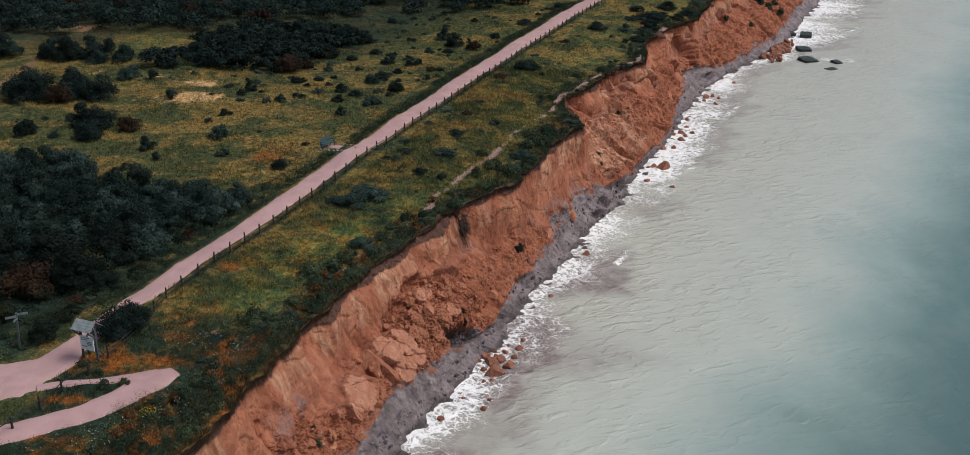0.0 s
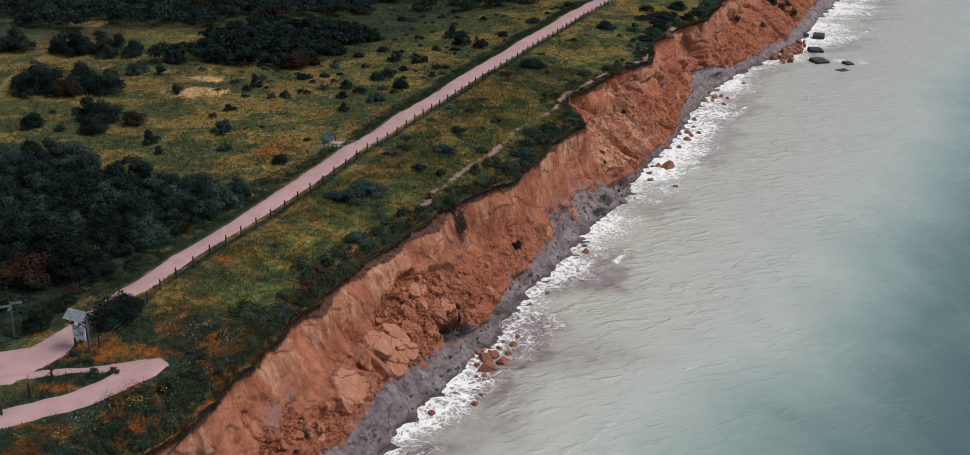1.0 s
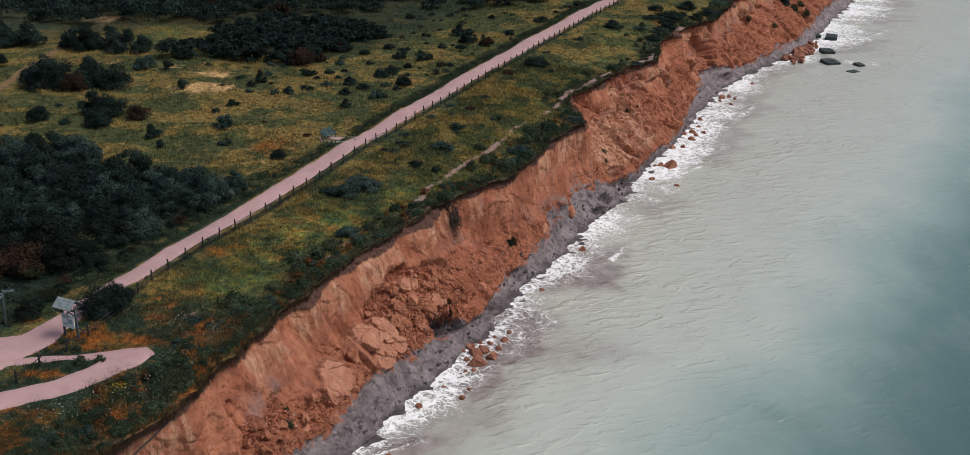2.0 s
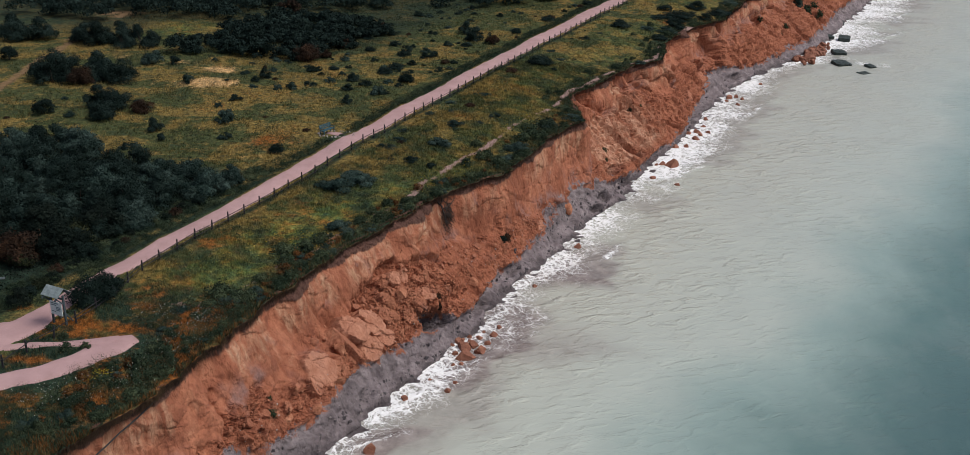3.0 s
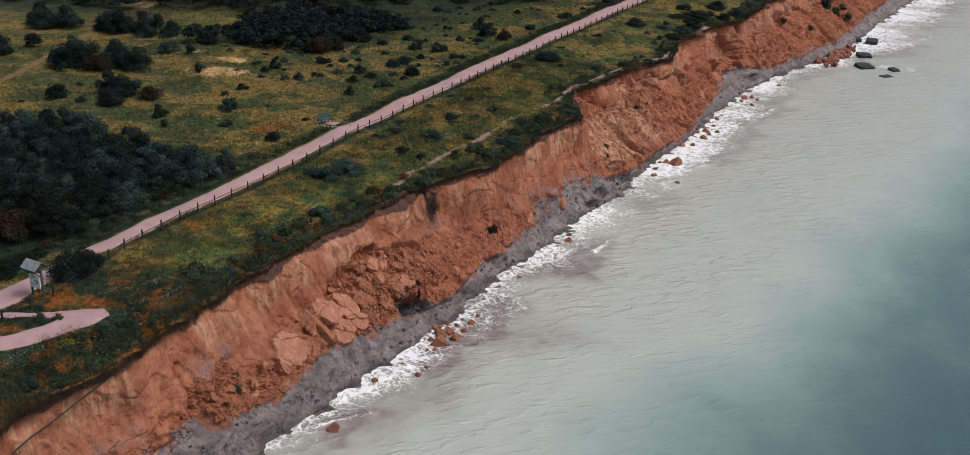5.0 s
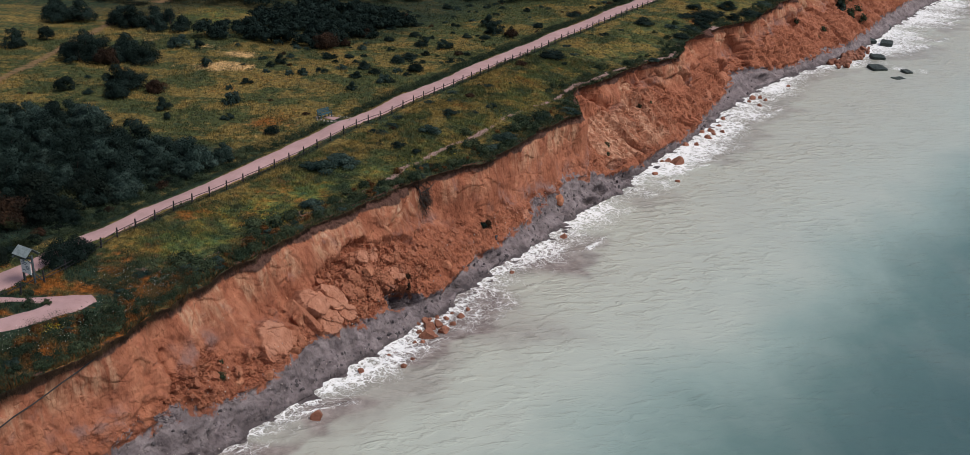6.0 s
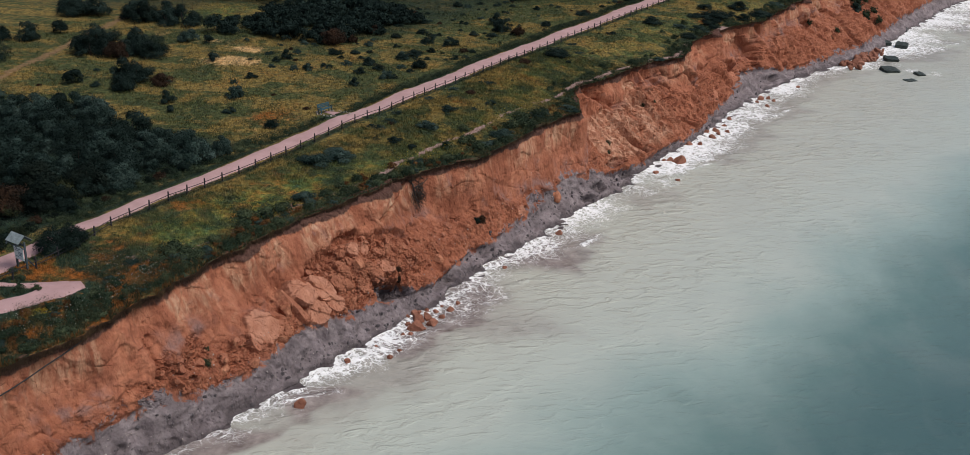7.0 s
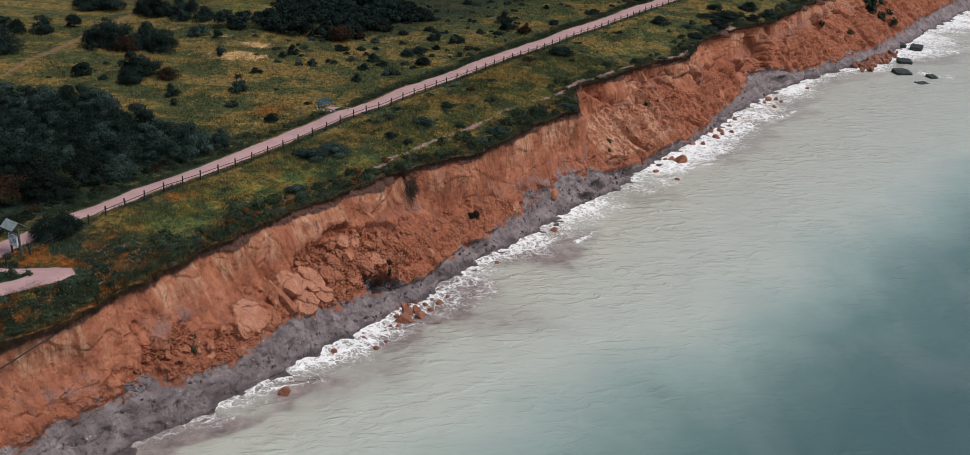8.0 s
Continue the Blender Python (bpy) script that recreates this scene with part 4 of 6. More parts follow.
w_cols = np.concatenate([np.arange(0.0, 16, 0.28), np.arange(16, 70, 0.9), np.array([70, 73, 78, 86, 98, 115, 140, 180, 250, 400, 700, 1400, 3000])])
G_ROWS = np.union1d(Y_ROWS[::2], Y_ROWS[-1:])
gy = G_ROWS[:, None] + 0 * w_cols
gx = rim(G_ROWS)[:, None] + 0.14 + 0.10 * fbm(G_ROWS / 0.6, 1.7, 0, 2, 77)[:, None] - w_cols
ground_p = np.stack([gx, gy, gz(gx, gy) + 0.035 * fbm(gx * 1.6, gy * 1.6, 0, 3, 23) * (w_cols > 0.3)], 2)
drop = 0.24 + 0.30 * fbm(G_ROWS / 0.7, 4.4, 0, 3, 79)
hem = np.stack([np.stack([gx[:, 0] - dx, gy[:, 0], ground_p[:, 0, 2] - dz], 1) for dx, dz in ((0.22, drop), (0.02, drop * 0.6), (-0.03, drop * 0.2))], 1)
ground_p = np.concatenate([hem, ground_p], 1)
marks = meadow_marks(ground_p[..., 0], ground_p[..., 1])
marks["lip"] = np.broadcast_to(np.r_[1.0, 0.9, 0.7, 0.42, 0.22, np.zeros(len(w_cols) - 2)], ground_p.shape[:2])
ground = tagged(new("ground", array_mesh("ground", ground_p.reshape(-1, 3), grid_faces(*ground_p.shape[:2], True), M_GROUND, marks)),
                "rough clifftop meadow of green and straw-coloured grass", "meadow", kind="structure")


# ---- gravel paths ----
def path_strip(name, stations, label, rise=0.0, cols=9):
    """A strip of gravel along stations of x, y and half width, with ragged edges."""
    s = np.array(stations, float)
    run = np.r_[0, np.cumsum(np.hypot(*np.diff(s[:, :2], axis=0).T))]
    at = np.arange(0, run[-1], 0.25)
    x, y, h = (np.interp(at, run, s[:, i]) for i in range(3))
    for _ in range(8):
        x[1:-1], y[1:-1] = (x[:-2] + 2 * x[1:-1] + x[2:]) / 4, (y[:-2] + 2 * y[1:-1] + y[2:]) / 4
    tx, ty = np.gradient(x), np.gradient(y)
    size = np.hypot(tx, ty)
    nx, ny = ty / size, -tx / size
    left = h + 0.08 * fbm(at / 0.8, 0.3, 0, 4, 101)
    right = h + 0.06 * fbm(at / 0.8, 7.3, 0, 4, 103)
    f = np.linspace(-1, 1, cols)
    reach = np.where(f[None] < 0, f[None] * left[:, None], f[None] * right[:, None])
    px, py = x[:, None] + nx[:, None] * reach, y[:, None] + ny[:, None] * reach
    pz = gz(px, py) + rise + 0.055 + 0.025 * (1 - f ** 2)[None] - 0.10 * (np.abs(f) > 0.99)
    me = array_mesh(name, np.stack([px, py, pz], 2).reshape(-1, 3), grid_faces(len(at), cols), M_PATH)
    return tagged(new(name, me), label, "path", kind="structure")


MAIN = [(-60, 41, 2.4), (-46, 45.5, 2.6), (-36, 49.0, 2.8), (-31.2, 50.8, 2.9), (-28.6, 52.3, 2.4), (-27.1, 54.2, 1.5), (-26.8, 56.0, 1.15), (-26.4, 57.8, 1.0), (-25.9, 59.6, 0.97)] + [(x, y, 0.95 * h) for x, y, h in zip(PATH_X[1:], PATH_Y[1:], PATH_H[1:])]
LOWER = [(-40, 40.6, 1.3), (-31, 44.6, 1.4), (-26.7, 46.5, 1.15), (-24.7, 47.6, 1.1), (-23.0, 48.8, 1.1), (-21.8, 50.2, 1.1), (-20.9, 51.6, 1.25), (-20.1, 52.8, 1.15), (-19.5, 53.5, 0.6)]
SPUR = [(-26.8, 51.3, 0.4), (-25.4, 51.9, 0.38), (-24.3, 52.05, 0.32), (-22.8, 52.3, 0.38), (-21.2, 52.7, 0.6), (-20.3, 53.2, 0.4)]
path_strip("path", MAIN, "pale pink gravel coast path with ragged verges")
path_strip("side_path", LOWER, "pale pink gravel side path ending at the cliff edge")
path_strip("bench_pad", [(-17.5, 95.1, 0.4), (-16.9, 94.9, 0.6), (-16.3, 94.7, 0.62), (-15.9, 94.55, 0.4)], "small pink gravel pad in front of a bench", 0.008)
path_strip("spur_path", SPUR, "narrow pink gravel spur round a grass island", 0.012)


def near_line(x, y, stations):
    """How far points lie inside (below 0) or outside a strip."""
    best = np.full(np.shape(x), 1e9)
    for (ax, ay, ah), (bx, by, bh) in zip(stations, stations[1:]):
        if min(ay, by) > 260:
            continue
        ux, uy = bx - ax, by - ay
        f = np.clip(((x - ax) * ux + (y - ay) * uy) / (ux * ux + uy * uy), 0, 1)
        best = np.minimum(best, np.hypot(x - ax - f * ux, y - ay - f * uy) - (ah + f * (bh - ah)))
    return best


# ---- the sea ----
v_cols = np.concatenate([np.arange(-2.2, 16, 0.26), np.arange(16, 60, 0.8), np.array([60, 64, 70, 80, 95, 120, 160, 250, 500, 1200, 3000])])
sy = Y_ROWS[::2][:, None] + 0 * v_cols
sx = shore(Y_ROWS[::2])[:, None] + v_cols
reach = np.interp(sy, [30, 50, 57, 62, 68, 74, 82, 92, 105, 120, 140, 158, 168, 180, 200, 240], [4.2, 4.2, 4.0, 4.2, 4.6, 5.0, 5.6, 5.8, 5.4, 5.6, 5.8, 6.2, 5.2, 5.5, 9, 10])
reach = reach * (1 + 0.28 * fbm(sy / 5, 3.0, 0, 3, 111))
band = v_cols / reach
foam = np.clip(1.0 - 0.72 * band, 0, 1) * smooth(1.25, 0.85, band) * smooth(-2.2, -0.8, v_cols)
foam = foam * (0.80 + 0.35 * fbm(sy / 6, sx / 6, 0, 2, 113)) * (1 - 0.12 * smooth(76, 84, sy) * smooth(112, 106, sy) + 0.28 * smooth(96, 116, sy) - 0.26 * smooth(68, 58, sy))
crests = np.zeros_like(foam)
for cy, cv, length, lean in ((58.0, 2.4, 3.0, 0.25), (69.0, 3.0, 3.5, 0.2), (93.0, 4.4, 5.0, 0.15), (118.0, 4.6, 6.0, 0.2), (146.0, 6.0, 7.0, 0.15), (206.0, 11.0, 6.0, 0.25), (224.0, 9.0, 8.0, 0.2)):
    line_at = cv + lean * (sy - cy) + 1.1 * fbm(sy / 3, 6.6, 0, 3, 115)
    crests = np.maximum(crests, np.exp(-((sx - shore(Y_ROWS[::2])[:, None] - line_at) / 0.62) ** 2) * np.exp(-((sy - cy) / length) ** 2))
# white water round the sunken slabs
round_slabs = 0.75 * np.exp(-((sx - 55.5) / 4.0) ** 2 - ((sy - 180.0) / 3.0) ** 2) + 0.6 * np.exp(-((sx - 52.0) / 3.0) ** 2 - ((sy - 188.0) / 5.0) ** 2)
foam = np.clip(np.maximum(np.maximum(foam, crests * (0.66 + 0.3 * fbm(sx * 0.7, sy * 0.7, 0, 3, 119))), round_slabs * (0.6 + 0.6 * fbm(sx / 2, sy / 2, 0, 2, 117))), 0, 1.1)
along, across = sx * 0.97 + sy * 0.24, -sx * 0.24 + sy * 0.97
sz = 0.03 * fbm(along / 3.0, across / 2.2, 0, 2, 121) * smooth(0.0, 3.0, v_cols) + 0.16 * crests + 0.05 * foam * fbm(sx * 1.4, sy * 1.4, 0, 3, 123) + 0.02
shoal_far = 1 - 0.55 * smooth(86, 100, sy)
swash = band + 0.18 * fbm(sy / 2.5, sx / 4, 0, 3, 127)
shoal = (0.6 * smooth(1.32, 1.14, swash) + 0.4 * smooth(1.75, 0.7, band)) * smooth(-0.5, 0.3, fbm(sy / 7, sx / 9, 0, 2, 125) + 0.3) * shoal_far
shoal = np.maximum(shoal, 0.5 * smooth(2.6, 1.0, band + 0.5 * fbm(sy / 4, sx / 4, 0, 3, 126)) * smooth(80, 73, sy) * smooth(50, 57, sy))
sea = tagged(new("sea", array_mesh("sea", np.stack([sx, sy, sz], 2).reshape(-1, 3), grid_faces(*sx.shape), M_SEA,
                                   {"off": v_cols * 0.93 - 8 * smooth(88, 150, sy) + 7 * smooth(86, 58, sy), "foam": foam, "shoal": shoal})),
             "silty grey-green sea with white foam along the shore", "sea", kind="structure")

# ---- bushes ----
def leaf_cloud(rng, centres, radii, count, size, flat=0.75):
    """Leaves as bent pairs of triangles over the skin of overlapping lumps."""
    pick = rng.choice(len(centres), count, p=radii ** 2 / (radii ** 2).sum())
    way = rng.normal(size=(count, 3))
    way /= np.linalg.norm(way, axis=1, keepdims=True)
    way[:, 2] = np.where(way[:, 2] < -0.35, -way[:, 2], way[:, 2])
    depth = 1 - 0.38 * rng.random(count) ** 2 + 0.10 * rng.normal(size=count)
    p = centres[pick] + way * (radii[pick] * depth)[:, None] * np.array([1, 1, flat])
    p[:, 2] = np.maximum(p[:, 2], 0.03)
    out = way + 0.42 * rng.normal(size=(count, 3))
    out /= np.linalg.norm(out, axis=1, keepdims=True)
    side = np.cross(out, rng.normal(size=(count, 3)))
    side /= np.linalg.norm(side, axis=1, keepdims=True)
    tip = np.cross(out, side)
    s = size * (0.6 + 0.9 * rng.random(count))[:, None]
    verts = np.stack([p - tip * s + side * s * 0.5, p - tip * s * 0.6 - side * s * 0.55, p + tip * s * 1.2], 1)
    return verts.reshape(-1, 3), np.arange(count * 3).reshape(-1, 3)


def bush_meshes(seed, width, height, lumps, leaves, size, leaf):
    """A crown of leaves on lumps and a handful of stems, for one shape of bush."""
    rng = np.random.default_rng(seed)
    a = rng.random(lumps) * 6.283
    far = np.sqrt(rng.random(lumps)) * width * 0.40
    r = width * (0.11 + 0.14 * rng.random(lumps))
    z = np.maximum(height * (0.12 + 0.58 * rng.random(lumps)) * (1 - 0.6 * (far / (width * 0.42)) ** 2), r * 0.35)
    centres = np.stack([far * np.cos(a), far * np.sin(a) * 0.9, z], 1)
    verts, faces = leaf_cloud(rng, centres, r, leaves, size)
    # sprigs that stand out of the outline
    sprig = rng.choice(len(verts) // 3, leaves // 16)
    spray = verts.reshape(-1, 3, 3)[sprig] + (np.array([0, 0, 1.0]) * rng.random((len(sprig), 1)) * 0.34 + 0.13 * rng.normal(size=(len(sprig), 3)))[:, None]
    verts = np.concatenate([verts, spray.reshape(-1, 3)])
    faces = np.arange(len(verts)).reshape(-1, 3)
    crown = array_mesh("crown", verts, faces, leaf, shade=False)
    bm = bmesh.new()
    for c in centres[: min(4, lumps)]:
        base = Vector((c[0] * 0.15, c[1] * 0.15, -0.1))
        top = Vector(c)
        bend = (base + top) / 2 + Vector((rng.normal() * 0.1, rng.normal() * 0.1, 0.05))
        limb(bm, [base, bend, top], [0.045, 0.03, 0.012], 4)
    stems = bpy.data.meshes.new("trunk")
    bm.to_mesh(stems)
    bm.free()
    stems.materials.append(M_TWIG)
    return crown, stems


def bush(name, meshes, label, category, group=""):
    thing = tagged(new(name), label, category, group)
    for kind, me in zip(("crown", "trunk"), meshes):
        new(kind, me).parent = thing
    return thing


KINDS = {}
for key, leaf, sizes in (("dark", M_LEAF, ((3.2, 2.7, 19, 6400, 0.066), (2.6, 2.4, 15, 5000, 0.064), (3.8, 3.0, 24, 8000, 0.068), (2.0, 1.9, 11, 3600, 0.062))),
                         ("silver", M_SILVER, ((2.9, 2.4, 16, 4400, 0.076), (2.2, 1.9, 12, 3000, 0.072))),
                         ("russet", M_RUSSET, ((3.0, 2.4, 26, 4200, 0.078), (2.0, 1.6, 16, 2400, 0.072))),
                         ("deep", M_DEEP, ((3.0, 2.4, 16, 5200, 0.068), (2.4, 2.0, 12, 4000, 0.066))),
                         ("olive", M_OLIVE, ((2.6, 2.0, 24, 3000, 0.080), (2.0, 1.6, 18, 2200, 0.076))),
                         ("dry", M_RUST, ((1.2, 0.9, 10, 700, 0.052), (0.8, 0.8, 7, 480, 0.048))),
                         ("herb", M_HERB, ((1.3, 0.8, 12, 720, 0.062), (0.9, 0.7, 9, 500, 0.058), (1.7, 0.85, 15, 950, 0.062)))):
    KINDS[key] = [bush_meshes(len(key) * 100 + i, *s, leaf) for i, s in enumerate(sizes)]
LABELS = {"dark": ("thorn_bush", "dense dark green thorn bush on the meadow", "bush"),
          "silver": ("buckthorn_bush", "grey-green buckthorn bush with narrow leaves", "bush"),
          "russet": ("russet_bush", "brown-red bush with thin foliage", "bush"),
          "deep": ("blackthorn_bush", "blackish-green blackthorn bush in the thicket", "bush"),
          "olive": ("olive_bush", "olive-green bush with yellowing leaves in the thicket", "bush"),
          "dry": ("dry_weed_clump", "rust-brown clump of dry weeds near the cliff edge", "plant"),
          "herb": ("herb_clump", "low green clump of herbs at the grass edge", "plant")}
grow = np.random.default_rng(7)


def by_bench(x, y):
    return ((x + 16.4) / 2.3) ** 2 + ((y - 94.4) / 1.9) ** 2 < 1


SOWN = []  # small herbs of the farther ground, joined further down


def plant(key, x, y, scale=1.0, shape=None, group="", flat=1.0):
    i = int(grow.integers(len(KINDS[key]))) if shape is None else shape
    if key == "herb" and y > 84:
        SOWN.append((i, x, y, scale * (0.92 + 0.2 * grow.random()), scale * flat, grow.random() * 6.283))
        return None
    name, label, category = LABELS[key]
    thing = bush(name, KINDS[key][i], label, category, group)
    wide = scale * (0.92 + 0.2 * grow.random())
    wide *= 1.04 if key in ("dark", "russet") else 1.0
    flat = flat * (0.5 if x > np.interp(y, PATH_Y, PATH_X) + 2 and key in ("dark", "silver") else 1.0)
    thing.matrix_world = Matrix.LocRotScale((x, y, float(gz(x, y)) - 0.05), Euler((0, 0, grow.random() * 6.283)), (wide, wide, scale * flat))
    return thing


# single bushes of the open meadow: kind, x, y, scale
for key, x, y, s in (("dark", -47.2, 96.3, 0.85), ("dark", -40.7, 95.4, 0.62), ("dark", -34.2, 93.1, 0.62), ("dark", -36.8, 109.4, 0.68), ("silver", -28.6, 96.9, 0.95), ("russet", -37.7, 98.2, 0.7),
                     ("dark", -20.8, 88.8, 0.34), ("silver", -6.2, 93.6, 0.95), ("dark", 12.0, 151.4, 1.05), ("dark", -49.0, 125.7, 1.05), ("dark", -51.3, 125.0, 0.8), ("dark", -40.6, 98.7, 0.75),
                     ("dark", -42.7, 99.1, 0.95), ("russet", -48.3, 107.1, 0.85), ("dark", -53.9, 108.0, 1.1), ("dark", -51.5, 107.2, 0.95), ("dark", -52.5, 110.7, 1.0), ("dark", -49.1, 114.0, 0.9),
                     ("dark", -47.1, 109.6, 0.95), ("dark", -45.0, 109.8, 0.85), ("dark", -48.1, 110.9, 0.8), ("dark", -54.8, 124.8, 1.1), ("dark", -56.7, 126.7, 1.0), ("dark", -53.2, 127.7, 1.0),
                     ("dark", -63.0, 127.7, 1.1), ("dark", -65.8, 126.3, 1.0), ("dark", -68.4, 129.2, 1.1), ("dark", -66.6, 110.0, 0.85), ("dark", -63.6, 112.1, 0.85), ("dark", -61.4, 100.8, 1.0),
                     ("dark", -64.4, 99.9, 1.1), ("dark", -61.6, 116.0, 0.9), ("russet", -20.9, 138.8, 1.1), ("russet", -26.9, 123.0, 1.05), ("russet", -23.7, 129.8, 0.9), ("russet", -25.0, 124.8, 0.7),
                     ("russet", -5.3, 136.5, 0.85), ("dark", -7.8, 138.2, 0.8), ("dark", -9.6, 142.3, 0.75), ("silver", -15.4, 108.8, 0.75), ("dark", -17.8, 104.8, 0.42), ("silver", -24.9, 109.2, 0.6),
                     ("silver", -26.3, 108.4, 0.45), ("dark", -29.1, 112.9, 0.52), ("dark", 1.4, 126.9, 0.8), ("dark", 3.3, 124.8, 0.4), ("dark", -13.3, 115.0, 0.45), ("silver", -16.6, 119.5, 0.6),
                     ("dark", -11.9, 127.5, 0.5), ("dark", -15.6, 127.7, 0.55), ("silver", -19.3, 114.6, 0.5), ("silver", -13.2, 81.4, 1.0), ("silver", -11.5, 82.9, 0.85), ("silver", -14.5, 81.8, 0.8),
                     ("silver", -12.5, 84.2, 0.7), ("dark", -8.2, 88.6, 0.5), ("dark", -6.1, 87.7, 0.5), ("dark", -24.3, 58.0, 0.72), ("dark", -24.0, 59.4, 0.62), ("dark", -24.6, 57.0, 0.4),
                     ("silver", -30.7, 101.6, 0.35), ("silver", -44.4, 117.6, 0.7), ("dark", -41.5, 117.6, 0.6), ("dark", -32.6, 90.4, 0.45), ("dark", -5.5, 99.0, 0.55), ("dark", -1.9, 103.3, 0.4),
                     ("dark", 21.6, 161.3, 0.8), ("dark", 24.8, 163.3, 0.9), ("dark", 19.0, 165.7, 1.1), ("dark", 23.9, 169.6, 1.2), ("dark", 17.5, 159.9, 0.5), ("silver", 14.2, 132.6, 0.45)):
    plant(key, x, y, s * (1.2 if x < -38 else 1.05), None, "", 1.15)
# scrub at the edge of the far headland
for i in range(24):
    y = 146 + 50 * grow.random()
    plant(("silver", "dark", "herb", "dark")[i % 4], float(np.interp(y, RIM_Y, RIM_X)) - 1.0 - 6.5 * grow.random() ** 1.3, y, 0.55 + 0.5 * grow.random(), None, "scrub along the headland")
# small scattered scrub over the rest of the meadow
for i in range(95):
    y = 86 + 75 * grow.random()
    c = float(np.interp(y, PATH_Y, PATH_X))
    x = c - 2.5 - 34 * grow.random() if i < 60 else c + 3.0 + 6.0 * grow.random()
    if x < float(np.interp(y, RIM_Y, RIM_X)) - 1.8 and abs(x - float(np.interp(y, TRAIL_Y, TRAIL_X))) > 0.9 and not (-52 < x < -25 and 104 < y < 112):
        plant(("silver", "herb", "dark", "russet")[int(grow.choice(4, p=(0.34, 0.36, 0.22, 0.08)))], x, y, 0.22 + 0.36 * grow.random(), None, "scattered scrub on the meadow", 0.7)


for i in range(130):
    y = 108 + 60 * grow.random()
    x = float(np.interp(y, PATH_Y, PATH_X)) - 2.6 - 24 * grow.random()
    plant(("silver", "dark", "herb", "dark", "silver", "russet")[int(grow.choice(6, p=(0.26, 0.24, 0.2, 0.14, 0.1, 0.06)))], x, y, 0.24 + 0.34 * grow.random() ** 1.5, None, "scattered scrub on the meadow", 0.7)


def thicket(poly, step, keys, low, high, group, shape=None):
    """Bushes crowded within a polygon, on a jittered grid."""
    px, py = np.array(poly, float).T
    for y in np.arange(py.min(), py.max(), step):
        for x in np.arange(px.min(), px.max(), step):
            qx, qy = x + (grow.random() - 0.5) * step, y + (grow.random() - 0.5) * step
            inside = False
            for i in range(len(px)):
                j = i - 1
                if (py[i] > qy) != (py[j] > qy) and qx < (px[j] - px[i]) * (qy - py[i]) / (py[j] - py[i]) + px[i]:
                    inside = not inside
            if inside:
                plant(keys[int(grow.integers(len(keys)))], qx, qy, low + (high - low) * grow.random(), shape, group, 1.1)


HEDGE = [(-66, 52), (-45, 55), (-33, 57.0), (-31.0, 58.2), (-30.0, 61.0), (-28.6, 64.0), (-26.6, 69.5), (-24.5, 75.5), (-22.8, 79.5), (-24.8, 82.0), (-31.0, 82.6), (-36.0, 85.6), (-44.0, 89.0), (-52, 87.5), (-66, 91.5)]
NEAR_HEDGE = HEDGE[:7] + [(-38.0, 70.5), (-66, 74.0)]
FAR_HEDGE = [(-66, 74.0), (-38.0, 70.5)] + HEDGE[6:]
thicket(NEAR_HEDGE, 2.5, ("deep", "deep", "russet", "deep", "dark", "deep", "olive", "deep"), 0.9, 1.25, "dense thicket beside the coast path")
thicket(FAR_HEDGE, 2.5, ("dark", "silver", "dark", "dark", "silver"), 0.9, 1.25, "dense thicket beside the coast path")


for x, y, k in ((-22.2, 80.6, 0.7), (-22.9, 82.0, 0.65), (-23.6, 79.2, 0.8), (-24.4, 77.4, 0.85), (-25.6, 80.6, 0.95), (-26.0, 75.2, 0.9), (-27.2, 78.0, 1.0), (-27.0, 72.0, 0.9), (-28.6, 81.6, 0.9), (-29.4, 75.6, 1.0), (-28.4, 68.6, 0.9), (-33.6, 83.4, 0.9), (-39.6, 86.4, 0.95), (-29.2, 65.6, 0.85)):
    plant("silver" if y > 74 else "dark", x, y, k, None, "dense thicket beside the coast path", 1.05)


for i, y in enumerate(np.arange(57.4, 80, 1.15)):
    x = float(np.interp(y, PATH_Y, PATH_X)) - float(np.interp(y, PATH_Y, PATH_H)) - 1.7 - 1.0 * grow.random()
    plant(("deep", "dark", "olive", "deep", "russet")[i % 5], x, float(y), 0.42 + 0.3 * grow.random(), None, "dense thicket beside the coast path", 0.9)


